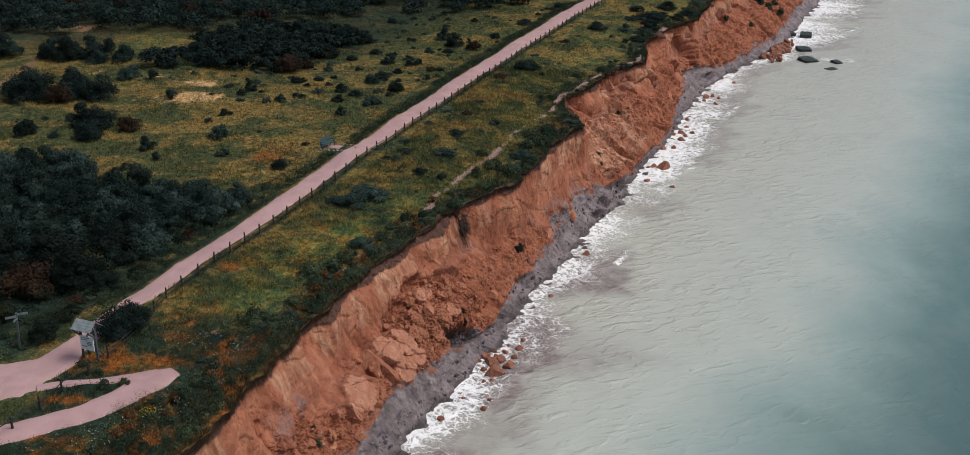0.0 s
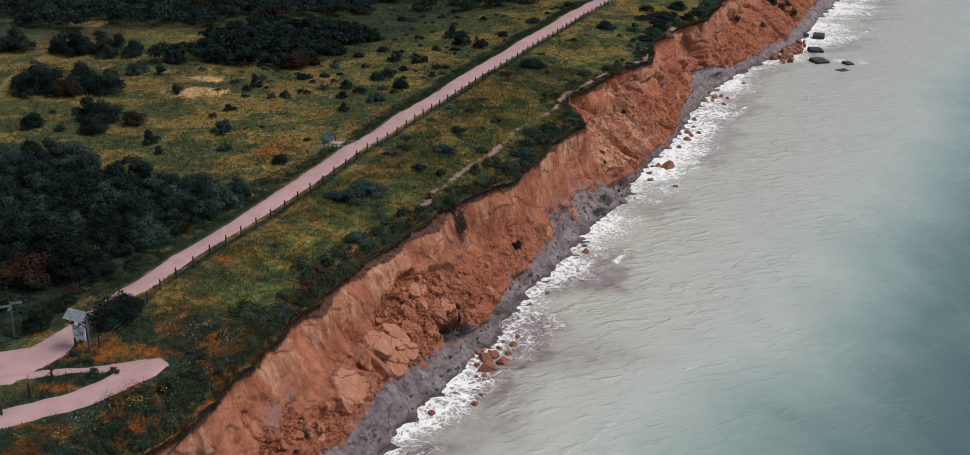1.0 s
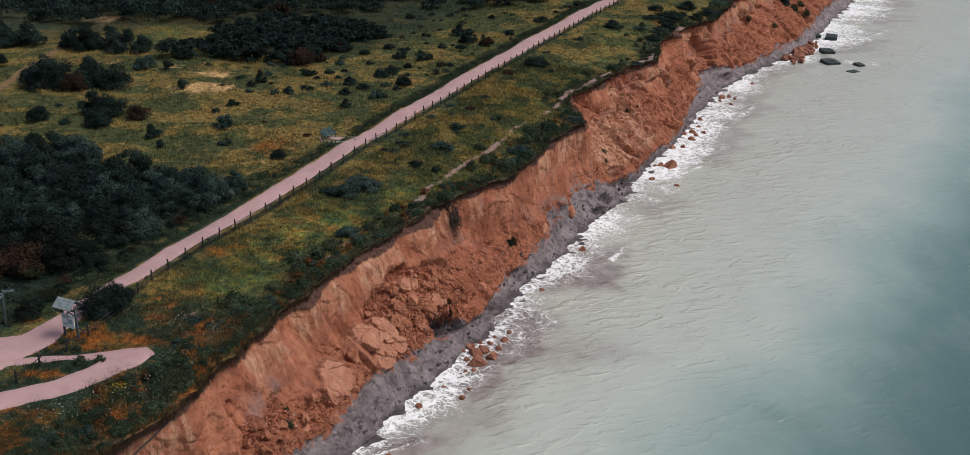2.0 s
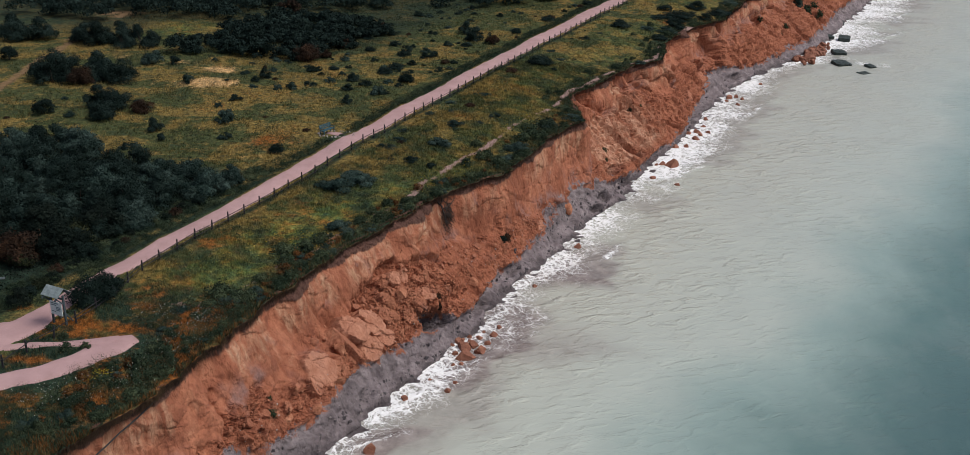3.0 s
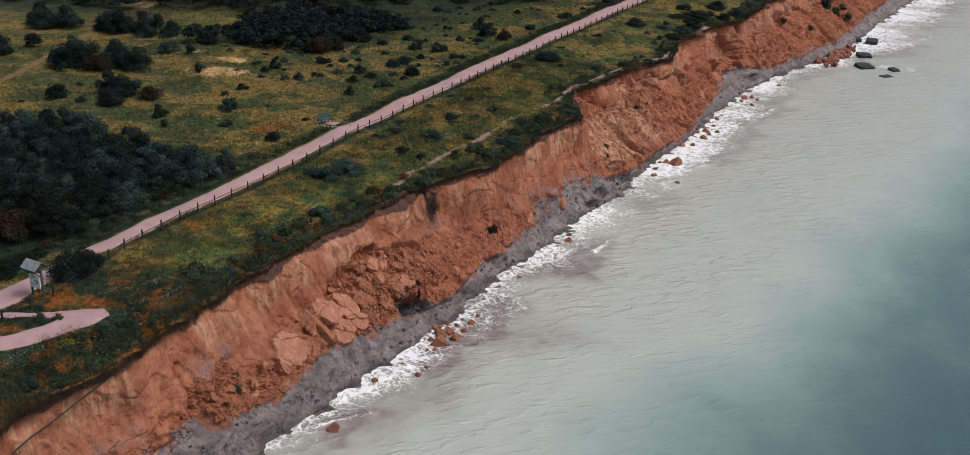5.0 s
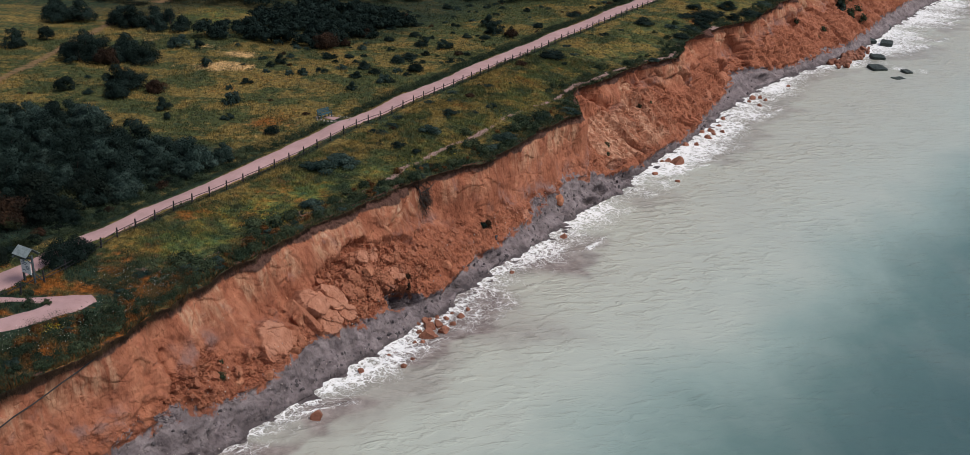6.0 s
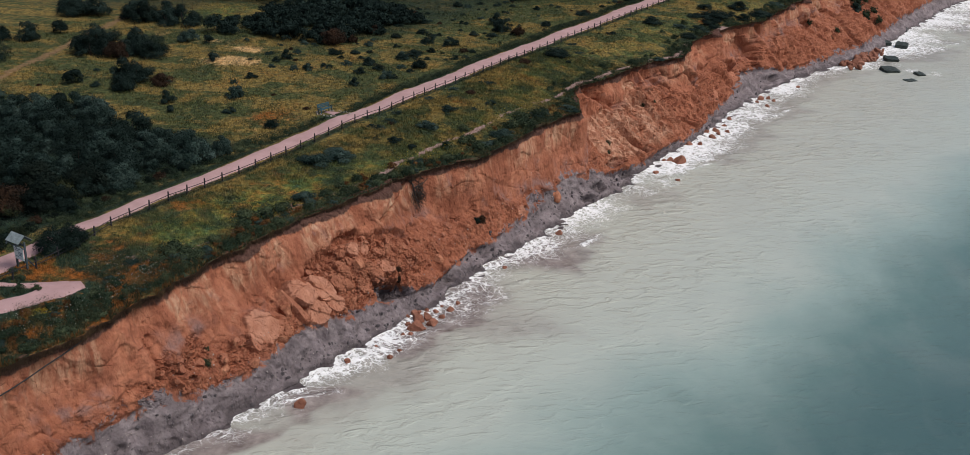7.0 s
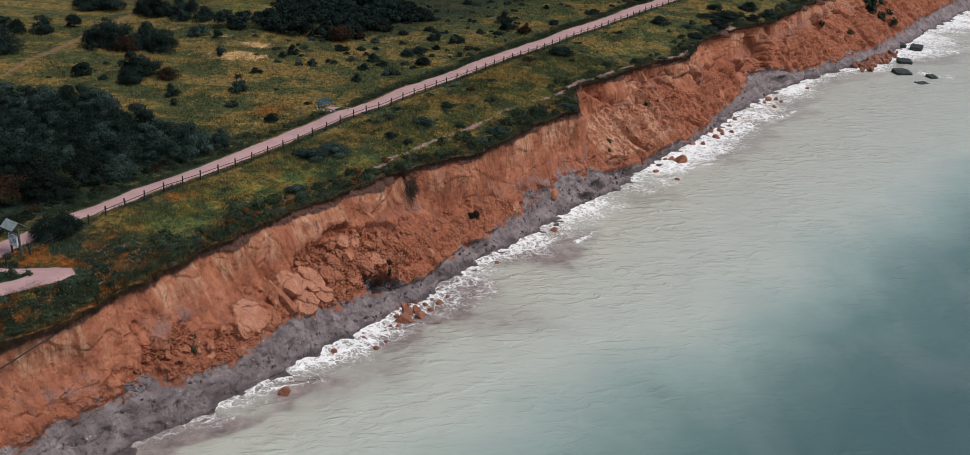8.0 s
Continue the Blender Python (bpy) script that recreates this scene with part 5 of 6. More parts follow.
def far_wood(name, poly, step, low, high, leaf, share, label):
    """A far wood as one mesh: crowded crowns of leaves over a polygon."""
    px, py = np.array(poly, float).T
    verts = []
    for y in np.arange(py.min(), py.max(), step):
        for x in np.arange(px.min(), px.max(), step):
            qx, qy = x + (grow.random() - 0.5) * step, y + (grow.random() - 0.5) * step
            inside = False
            for i in range(len(px)):
                j = i - 1
                if (py[i] > qy) != (py[j] > qy) and qx < (px[j] - px[i]) * (qy - py[i]) / (py[j] - py[i]) + px[i]:
                    inside = not inside
            if not inside or grow.random() > share:
                continue
            w = low + (high - low) * grow.random()
            n = 14
            a, far = grow.random(n) * 6.283, np.sqrt(grow.random(n)) * w * 0.38
            r = w * (0.11 + 0.12 * grow.random(n))
            z = np.maximum(w * 0.68 * (0.25 + 0.5 * grow.random(n)) * (1 - 0.5 * (far / (w * 0.4)) ** 2), r * 0.5)
            centres = np.stack([qx + far * np.cos(a), qy + far * np.sin(a), z], 1)
            got, _ = leaf_cloud(grow, centres, r, 1100, 0.16)
            verts.append(got + np.array([0, 0, float(gz(qx, qy)) - 0.05]))
    verts = np.concatenate(verts)
    tagged(new(name, array_mesh(name, verts, np.arange(len(verts)).reshape(-1, 3), leaf, shade=False)), label, "wood", kind="stuff")


THICK = [(-43.9, 122.8), (-37.0, 121.4), (-29.2, 122.8), (-24.4, 125.7), (-21.4, 132.6), (-19.5, 141.3), (-27.3, 146.2), (-37.0, 144.3), (-42.9, 134.5)]
BEHIND = [(-79.9, 142.3), (-58.5, 139.4), (-46.8, 142.3), (-39.0, 149.1), (-25.3, 154.0), (-9.7, 158.9), (1.9, 167.7), (7.8, 181.3), (0.0, 195.0), (-39.0, 199.8), (-87.7, 190.1)]
far_wood("far_thicket", THICK, 2.6, 2.8, 4.4, M_LEAF, 0.95, "dark thicket at the far side of the meadow")
far_wood("far_wood", BEHIND, 4.2, 4.2, 6.5, M_LEAF, 0.74, "dark shrub wood at the back of the meadow")
far_wood("russet_wood", BEHIND, 9.0, 3.0, 4.5, M_RUSSET, 0.6, "russet shrubs among the dark wood")



def inside(px, py, poly):
    """Whether points lie within a polygon."""
    hit = np.zeros(len(px), bool)
    for (ax, ay), (bx, by) in zip(poly, poly[-1:] + poly[:-1]):
        if ay != by:
            hit ^= ((ay > py) != (by > py)) & (px < (bx - ax) * (py - ay) / (by - ay) + ax)
    return hit


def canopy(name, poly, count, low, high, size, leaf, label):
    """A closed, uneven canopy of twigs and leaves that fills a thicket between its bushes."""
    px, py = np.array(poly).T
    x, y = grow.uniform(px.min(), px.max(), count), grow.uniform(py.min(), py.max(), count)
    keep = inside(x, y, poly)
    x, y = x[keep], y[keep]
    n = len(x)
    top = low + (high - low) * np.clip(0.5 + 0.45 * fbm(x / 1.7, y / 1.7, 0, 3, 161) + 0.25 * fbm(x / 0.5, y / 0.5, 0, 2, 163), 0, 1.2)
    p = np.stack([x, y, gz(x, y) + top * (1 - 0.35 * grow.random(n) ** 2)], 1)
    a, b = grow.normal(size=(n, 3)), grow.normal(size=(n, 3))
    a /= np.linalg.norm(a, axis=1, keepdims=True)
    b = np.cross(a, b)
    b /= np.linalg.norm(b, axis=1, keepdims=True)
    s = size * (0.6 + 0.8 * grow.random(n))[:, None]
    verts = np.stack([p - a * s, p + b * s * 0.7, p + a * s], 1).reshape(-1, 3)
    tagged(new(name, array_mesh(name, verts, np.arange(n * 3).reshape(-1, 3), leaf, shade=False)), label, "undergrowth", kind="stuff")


# low leaf filler, its blackish colour standing in for shade between the bushes
canopy("thicket_undergrowth", HEDGE, 100000, 0.2, 0.9, 0.085, M_DEEP, "tangled undergrowth filling the thicket, coloured blackish for the shade between bushes")

# low herbs along the path, the fence and the turf's edge
for y in np.arange(62, 170, 1.15):
    c = float(np.interp(y, PATH_Y, PATH_X))
    if grow.random() < 0.75 and abs(y - 94.4) > 2.4:
        plant("herb", c - float(np.interp(y, PATH_Y, PATH_H)) - 0.55 - 0.5 * grow.random(), y + grow.random(), 0.55 + 0.35 * grow.random(), None, "herbs along the path", 0.7)
for y in np.arange(55, 84, 0.55):
    c = float(np.interp(y, PATH_Y, PATH_X)) - float(np.interp(y, PATH_Y, PATH_H))
    x = c - 0.9 - 2.4 * grow.random() - (1.2 if y < 62 else 0.0)
    if near_line(np.array([x]), np.array([y]), MAIN)[0] > 0.5:
        plant("herb", x, y, 0.6 + 0.4 * grow.random(), None, "herbs along the path", 0.8)
for y in np.r_[np.arange(44, 128, 0.5), np.arange(128, 198, 0.8)]:
    if abs(y - 110.5) < 2 or grow.random() < 0.25:
        continue
    back_off = 0.35 + 2.6 * grow.random() ** 1.4
    if abs(float(rim(y)) - back_off - float(np.interp(y, TRAIL_Y, TRAIL_X))) < 0.75 and y > 78:
        continue
    plant(("herb", "dry", "herb", "herb", "dry", "herb", "silver", "silver")[int(grow.integers(8))] if 58 < y < 108 and back_off > 1.0 else "herb", float(rim(y)) - back_off, y, (0.42 + 0.45 * grow.random()) * (1.0 if y < 128 else 1.15) if y > 60 else 0.55 + 0.4 * grow.random(),
          None, "plants along the cliff edge")
for x, y, s in ((-17.2, 52.2, 1.3), (-18.2, 50.4, 1.2), (-17.6, 58.2, 1.2), (-16.2, 60.0, 1.3), (-14.6, 59.8, 1.2), (-14.2, 67.5, 1.2), (-12.6, 68.3, 1.3), (-13.6, 66.4, 1.1), (-11.8, 70.0, 1.1), (-23.0, 51.6, 0.8), (-21.9, 51.9, 0.8),
                (-23.8, 53.0, 0.6), (-25.2, 53.9, 0.6), (-9.4, 76.5, 1.0), (-3.2, 89.2, 1.2), (-1.6, 91.3, 1.3), (-0.4, 90.0, 1.2), (1.4, 97.4, 1.4), (2.6, 99.2, 1.4), (1.9, 101.0, 1.2), (3.4, 103.2, 1.2), (-2.9, 94.2, 1.1), (-30.8, 54.6, 0.7)):
    plant("herb", x, y, s)


for i in range(120):
    y = 43 + 42 * grow.random() ** 1.3
    x = float(rim(y)) - 0.3 - (4.5 if y < 60 else 2.2) * grow.random() ** 1.3
    if min(near_line(np.array([x]), np.array([y]), line)[0] for line in (LOWER, SPUR, MAIN)) > 0.3:
        plant(("dry", "herb", "silver", "dry", "herb")[i % 5], x, y, (0.45 + 0.45 * grow.random()) * (0.5 if i % 5 == 2 else 1.0), None, "plants along the cliff edge", 1.1)


def sow_far_herbs():
    """One mesh of all herb clumps of the farther ground."""
    shapes = []
    for crown, _ in KINDS["herb"]:
        co = np.empty(len(crown.vertices) * 3)
        crown.vertices.foreach_get("co", co)
        shapes.append(co.reshape(-1, 3))
    verts = []
    for i, x, y, wide, tall, a in SOWN:
        c, s = math.cos(a) * wide, math.sin(a) * wide
        verts.append(shapes[i] @ np.array([[c, s, 0], [-s, c, 0], [0, 0, tall]]) + np.array([x, y, float(gz(x, y)) - 0.05]))
    verts = np.concatenate(verts)
    tagged(new("herb_patches", array_mesh("herb_patches", verts, np.arange(len(verts)).reshape(-1, 3), M_HERB, shade=False)), "low green herbs scattered over the farther clifftop", "herbs", kind="stuff")


sow_far_herbs()


# ---- grass and flowers ----
def tufts(name, rng, x, y, blades, height, width, label):
    """Grass blades as single tapered leaves, with the meadow's marks."""
    n = len(x)
    x, y, h = (np.repeat(v, blades) for v in (x, y, height))
    m = len(x)
    a, lean = rng.random(m) * 6.283, 0.15 + 0.55 * rng.random(m)
    h = h * (0.6 + 0.7 * rng.random(m))
    bx, by = x + 0.12 * rng.normal(size=m), y + 0.12 * rng.normal(size=m)
    z = gz(bx, by) - 0.03
    w = width * (0.7 + 0.6 * rng.random(m))
    sx_, sy_ = -np.sin(a) * w, np.cos(a) * w
    verts = np.stack([np.stack([bx - sx_, by - sy_, z], 1), np.stack([bx + sx_, by + sy_, z], 1),
                      np.stack([bx + np.cos(a) * lean * h, by + np.sin(a) * lean * h, z + h], 1)], 1).reshape(-1, 3)
    tags = {k: np.repeat(v, 3) for k, v in meadow_marks(bx, by).items()}
    me = array_mesh(name, verts, np.arange(m * 3).reshape(-1, 3), M_BLADE, tags, False)
    return tagged(new(name, me), label, "grass", kind="stuff")


seed = np.random.default_rng(11)


def open_ground(x, y, edge=0.05):
    marks = meadow_marks(x, y)
    return (near_line(x, y, MAIN) > edge) & (near_line(x, y, LOWER) > edge) & (near_line(x, y, SPUR) > edge) & (x < np.interp(y, RIM_Y, RIM_X) - 0.05) & ~by_bench(x, y) & (marks["track"] < 0.5) & (marks["bare"] < 0.45 + 0.3 * seed.random(len(x)))


y = 40 + 88 * seed.random(54000) ** 1.15
x = np.interp(y, RIM_Y, RIM_X) - 13.5 * seed.random(len(y))
keep = open_ground(x, y)
x, y = x[keep], y[keep]
tufts("edge_grass", seed, x, y, 4, 0.12 + 0.16 * (0.5 + 0.5 * fbm(x / 2.5, y / 2.5, 0, 2, 131)), 0.020, "tall unmown grass between the path and the cliff edge")
y = 84 + 96 * seed.random(52000) ** 1.2
c = np.interp(y, PATH_Y, PATH_X)
x = np.where(seed.random(len(y)) < 0.86, c - 1.2 - 62 * seed.random(len(y)), c + 1.2 + 12 * seed.random(len(y)))
keep = open_ground(x, y)
x, y = x[keep], y[keep]
tufts("meadow_grass", seed, x, y, 4, 0.14 + 0.16 * (0.5 + 0.5 * fbm(x / 3.5, y / 3.5, 0, 2, 133)), 0.030, "rough meadow grass in green and straw tufts")


def ground_cover(name, rng, count, area, leaf, size, tall, level, seed_no, label):
    """Low leafy growth in patches: small leaves at all heights where a noise runs high."""
    x, y = area(count)
    lift = 0.75 * fbm(x / 2.6, y / 2.6, 0, 4, 153, 0.6) + 0.4 * fbm(x / 0.9, y / 0.9, 0, 2, seed_no)
    lift = lift + 0.16 * smooth(110, 124, y)
    keep = (lift > level) & open_ground(x, y, 0.0) & ((np.abs(x - np.interp(y, TRAIL_Y, TRAIL_X) - 0.45 * fbm(y / 3.0, 1.9, 0, 3, 157)) > 0.45) | (seed.random(count) < 0.12))
    x, y, lift = x[keep], y[keep], lift[keep]
    n = len(x)
    z = gz(x, y) + tall * smooth(level, level + 0.5, lift) * rng.random(n)
    p = np.stack([x, y, z], 1)
    a, b = rng.normal(size=(n, 3)), rng.normal(size=(n, 3))
    a /= np.linalg.norm(a, axis=1, keepdims=True)
    b = np.cross(a, b)
    b /= np.linalg.norm(b, axis=1, keepdims=True)
    s = size * (0.6 + 0.8 * rng.random(n))[:, None]
    verts = np.stack([p - a * s, p + b * s * 0.6, p + a * s], 1).reshape(-1, 3)
    tagged(new(name, array_mesh(name, verts, np.arange(n * 3).reshape(-1, 3), leaf, shade=False)), label, "undergrowth", kind="stuff")


def edge_area(count):
    y = 41 + 155 * seed.random(count) ** 1.5
    return np.interp(y, RIM_Y, RIM_X) - 0.1 - 10.5 * seed.random(count) ** 2.2, y


def meadow_area(count):
    y = 84 + 80 * seed.random(count) ** 1.1
    return np.interp(y, PATH_Y, PATH_X) - 1.3 - 50 * seed.random(count), y


def verge_area(count):
    y = 56 + 115 * seed.random(count) ** 1.2
    return np.interp(y, PATH_Y, PATH_X) - np.interp(y, PATH_Y, PATH_H) - np.interp(y, [56, 60, 76, 84, 90], [3.2, 3.8, 4.5, 3.0, 1.3]) * seed.random(count) ** 1.2, y


ground_cover("edge_herbs", seed, 150000, edge_area, M_HERB, 0.05, 0.55, -0.02, 141, "dark green herbs in patches near the cliff edge")
def strip_area(count):
    y = 60 + 85 * seed.random(count) ** 1.1
    a, b = np.interp(y, PATH_Y, PATH_X) + 2.0, np.interp(y, RIM_Y, RIM_X) - 0.8
    return a + (b - a) * seed.random(count), y


ground_cover("strip_herbs", seed, 100000, strip_area, M_HERB, 0.048, 0.32, 0.12, 147, "low green herbs among the grass of the seaward strip")
def weed_area(count):
    y = 41 + 18 * seed.random(count)
    return np.interp(y, RIM_Y, RIM_X) - 0.1 - 6.5 * seed.random(count), y


ground_cover("green_weeds", seed, 60000, weed_area, M_HERB, 0.036, 0.75, -0.30, 171, "tall feathery green weeds beside the side path")
ground_cover("rust_weeds", seed, 34000, weed_area, M_RUST, 0.034, 0.55, 0.0, 173, "rust-brown dry weeds beside the side path")
ground_cover("meadow_herbs", seed, 180000, meadow_area, M_HERB, 0.065, 0.5, 0.20, 143, "low green scrub in patches over the meadow")
ground_cover("verge_herbs", seed, 72000, verge_area, M_HERB, 0.055, 0.45, -0.9, 145, "strip of dark green herbs along the path")

# tall weeds along the rim
n_weed = 42000
wy = 40 + 150 * seed.random(n_weed) ** 1.5
wx = rim(wy) + 0.14 - 2.4 * seed.random(n_weed) ** 2.2
keep = (near_line(wx, wy, LOWER) > 0.05) & (meadow_marks(wx, wy)["bare"] < 0.5) & (fbm(wx / 1.3, wy / 1.3, 0, 3, 165) > -0.35)
wx, wy = wx[keep], wy[keep]
m = len(wx)
tall = (0.14 + 0.34 * seed.random(m) ** 1.8) * np.interp(wy, [40, 60, 75, 128, 190], [1.05, 1.0, 0.75, 0.75, 1.1])
turn = 6.283 * seed.random(m)
wide = 0.022 + 0.02 * seed.random(m)
lean_x, lean_y = 0.3 * tall * seed.normal(size=m), 0.3 * tall * seed.normal(size=m)
wz = gz(wx, wy) - 0.05
verts = np.stack([np.stack([wx - wide * np.cos(turn), wy - wide * np.sin(turn), wz], 1), np.stack([wx + wide * np.cos(turn), wy + wide * np.sin(turn), wz], 1), np.stack([wx + lean_x, wy + lean_y, wz + tall], 1)], 1)
dry = seed.random(m) < np.interp(wy, [40, 58, 64, 128], [0.5, 0.5, 0.2, 0.2])
for name, pick, material, label in (("rim_weeds", ~dry, M_HERB, "tall dark green weeds along the cliff edge"), ("dry_weeds", dry, M_RUST, "rust-brown dry weeds along the cliff edge")):
    some = verts[pick].reshape(-1, 3)
    tagged(new(name, array_mesh(name, some, np.arange(len(some)).reshape(-1, 3), material, shade=False)), label, "weeds", kind="stuff")

# roots and grass that hang over the broken turf
n_hang = 22000
hy = 38 + 150 * seed.random(n_hang) ** 1.3
hx = rim(hy) + 0.16 + 0.08 * seed.normal(size=n_hang)
hz = TOP - 0.08 - 0.22 * seed.random(n_hang)
fall = 0.12 + 0.45 * seed.random(n_hang) ** 2
hw = 0.018 + 0.02 * seed.random(n_hang)
out_x, slip = 0.10 * seed.random(n_hang), 0.15 * seed.normal(size=n_hang)
verts = np.stack([np.stack([hx, hy - hw, hz], 1), np.stack([hx, hy + hw, hz], 1), np.stack([hx + out_x, hy + slip, hz - fall], 1)], 1).reshape(-1, 3)
tagged(new("turf_fringe", array_mesh("turf_fringe", verts, np.arange(n_hang * 3).reshape(-1, 3), M_FRINGE, shade=False)), "brown roots and dead grass hanging from the turf edge", "roots", kind="stuff")


def flowers(name, spots, count, material, size, label):
    """Flower heads: small tilted five-sided discs on short stalks above the grass."""
    verts, faces = [], []
    for i in range(count):
        cx, cy, sx_, sy_ = spots[i % len(spots)]
        fx, fy = cx + sx_ * seed.normal(), cy + sy_ * seed.normal()
        if fx > np.interp(fy, RIM_Y, RIM_X) - 0.2 or near_line(np.array([fx]), np.array([fy]), LOWER)[0] < 0.1 or near_line(np.array([fx]), np.array([fy]), SPUR)[0] < 0.1:
            continue
        top = Vector((fx, fy, float(gz(fx, fy)) + 0.30 + 0.35 * seed.random()))
        turn = Euler((0.6 * seed.normal(), 0.6 * seed.normal(), 6.28 * seed.random())).to_matrix()
        r = size * (0.6 + 0.8 * seed.random())
        k = len(verts)
        verts += [top + turn @ Vector((r * math.cos(1.2566 * j), r * math.sin(1.2566 * j), 0.0)) for j in range(5)] + [top + turn @ Vector((0, 0, -r * 0.6))]
        faces += [(k + j, k + (j + 1) % 5, k + 5) for j in range(5)]
    tagged(new(name, array_mesh(name, verts, faces, material, shade=False)), label, "flowers", kind="stuff")


# tall weeds over the end of the side path
for i in range(20):
    y = 43 + 15 * grow.random()
    x = float(np.interp(y, RIM_Y, RIM_X)) - 0.4 - 4.2 * grow.random()
    if min(near_line(np.array([x]), np.array([y]), line)[0] for line in (LOWER, SPUR, MAIN)) > 0.35:
        plant("herb", x, y, 0.45 + 0.3 * grow.random(), None, "weeds at the end of the side path", 1.1)
flowers("white_flowers", ((-17.9, 49.2, 1.2, 1.4), (-20.2, 47.2, 1.6, 1.2), (-19.2, 56.4, 1.0, 0.9), (-16.6, 53.2, 0.8, 1.2), (-22.2, 45.6, 1.5, 1.0), (-16.2, 56.2, 0.5, 0.9)), 620, M_WHITE, 0.022, "scattered small white wild flowers in the grass")
flowers("yellow_flowers", ((0.2, 99.6, 0.8, 1.6), (-3.6, 87.3, 0.7, 1.6), (-6.2, 83.6, 0.6, 1.2), (-13.4, 69.6, 1.2, 1.2), (-19.4, 48.4, 0.3, 0.3), (13.4, 136.5, 1.0, 1.6), (1.6, 104.0, 0.7, 1.2)), 700, M_YELLOW, 0.030, "clusters of yellow wild flowers by the cliff edge")

# ---- rocks, clods and slabs ----
def chunk_mesh(name, seed_no, material, cuts=9, rough=0.05, level=3, squash=(1, 1, 1)):
    """A lump with broken faces: a ball cut flat by planes, then roughened."""
    rng = np.random.default_rng(seed_no)
    bm = bmesh.new()
    bmesh.ops.create_icosphere(bm, subdivisions=level, radius=1.0)
    ways = rng.normal(size=(cuts, 3))
    ways /= np.linalg.norm(ways, axis=1, keepdims=True)
    depth = 0.50 + 0.32 * rng.random(cuts)
    for v in bm.verts:
        p = np.array(v.co)
        for way, d in zip(ways, depth):
            over = p @ way - d
            if over > 0:
                p = p - way * over
        v.co = p
    co = np.array([v.co for v in bm.verts])
    nudge = rough * fbm(co[:, 0] * 2.2 + seed_no, co[:, 1] * 2.2, co[:, 2] * 2.2, 4, seed_no, 0.6)
    for v, s in zip(bm.verts, nudge):
        v.co = Vector([c * k for c, k in zip(v.co * (1 + s), squash)])
    me = bpy.data.meshes.new(name)
    bm.to_mesh(me)
    bm.free()
    me.materials.append(material)
    return me


BOULDERS = [chunk_mesh("boulder", 200 + i, M_BOULDER, 11, 0.06, 3) for i in range(5)]


def lump(name, me, place, r, label, category, group="", turn=None, scale=(1, 1, 1)):
    ob = tagged(new(name, me), label, category, group)
    turn = turn or Euler([6.28 * seed.random() for _ in range(3)])
    ob.matrix_world = Matrix.LocRotScale(place, turn, [r * s for s in scale])
    return ob


# red boulders in the surf: x, y, radius
for x, y, r in ((-0.9, 71.2, 0.95), (0.15, 72.2, 0.62), (-1.2, 72.6, 0.66), (-0.5, 73.2, 0.55), (-1.8, 73.6, 0.42), (0.6, 73.6, 0.36), (-0.2, 74.6, 0.34), (-1.0, 74.6, 0.3), (1.0, 75.2, 0.4), (1.3, 76.6, 0.28), (-1.8, 71.6, 0.3), (-1.5, 73.9, 0.3), (-2.2, 73.0, 0.26), (-0.9, 73.9, 0.22), (-2.4, 74.2, 0.3), (-1.6, 75.0, 0.2), (0.1, 75.6, 0.2), (-0.1, 72.0, 0.3), (-1.1, 72.0, 0.34),
                (-1.1, 70.0, 0.27), (-1.75, 69.8, 0.22), (-4.6, 64.4, 0.34), (-5.8, 57.6, 0.62), (-1.6, 65.9, 0.30), (-3.1, 67.3, 0.24), (-1.2, 67.2, 0.22), (3.8, 85.0, 0.28), (7.5, 94.5, 0.5), (18.3, 121.0, 0.95), (17.1, 121.4, 0.5), (16.4, 121.0, 0.34),
                (19.2, 128.6, 0.6), (18.6, 128.5, 0.4), (20.6, 129.0, 0.42), (22.0, 132.5, 0.6), (21.3, 134.6, 0.44), (22.5, 135.4, 0.6), (22.8, 134.2, 0.4), (24.0, 135.6, 0.4), (23.6, 138.2, 0.42), (28.7, 153.7, 0.62), (29.9, 154.8, 0.45),
                (30.6, 153.4, 0.4), (28.2, 152.0, 0.35), (18.5, 114.3, 0.35), (15.8, 116.2, 0.4), (34.6, 163.0, 0.4), (24.2, 141.8, 0.4), (29.6, 150.2, 0.4)):
    lump("boulder", BOULDERS[int(seed.integers(5))], (x, y, 0.02 * r), r, "wet red-brown boulder lying in the surf", "rock", "boulders in the surf")
# rubble at the headland
for i in range(64):
    f = seed.random()
    x, y = 43.6 + 5.8 * f + 0.7 * seed.normal(), 178.6 + 14.0 * f + 1.3 * seed.normal()
    lump("rubble_stone", BOULDERS[i % 5], (x, y, 0.25 + 0.15 * seed.random()), 0.28 + 0.5 * seed.random() ** 1.5, "red-brown rubble stone piled at the cliff foot", "rock", "rubble at the headland")


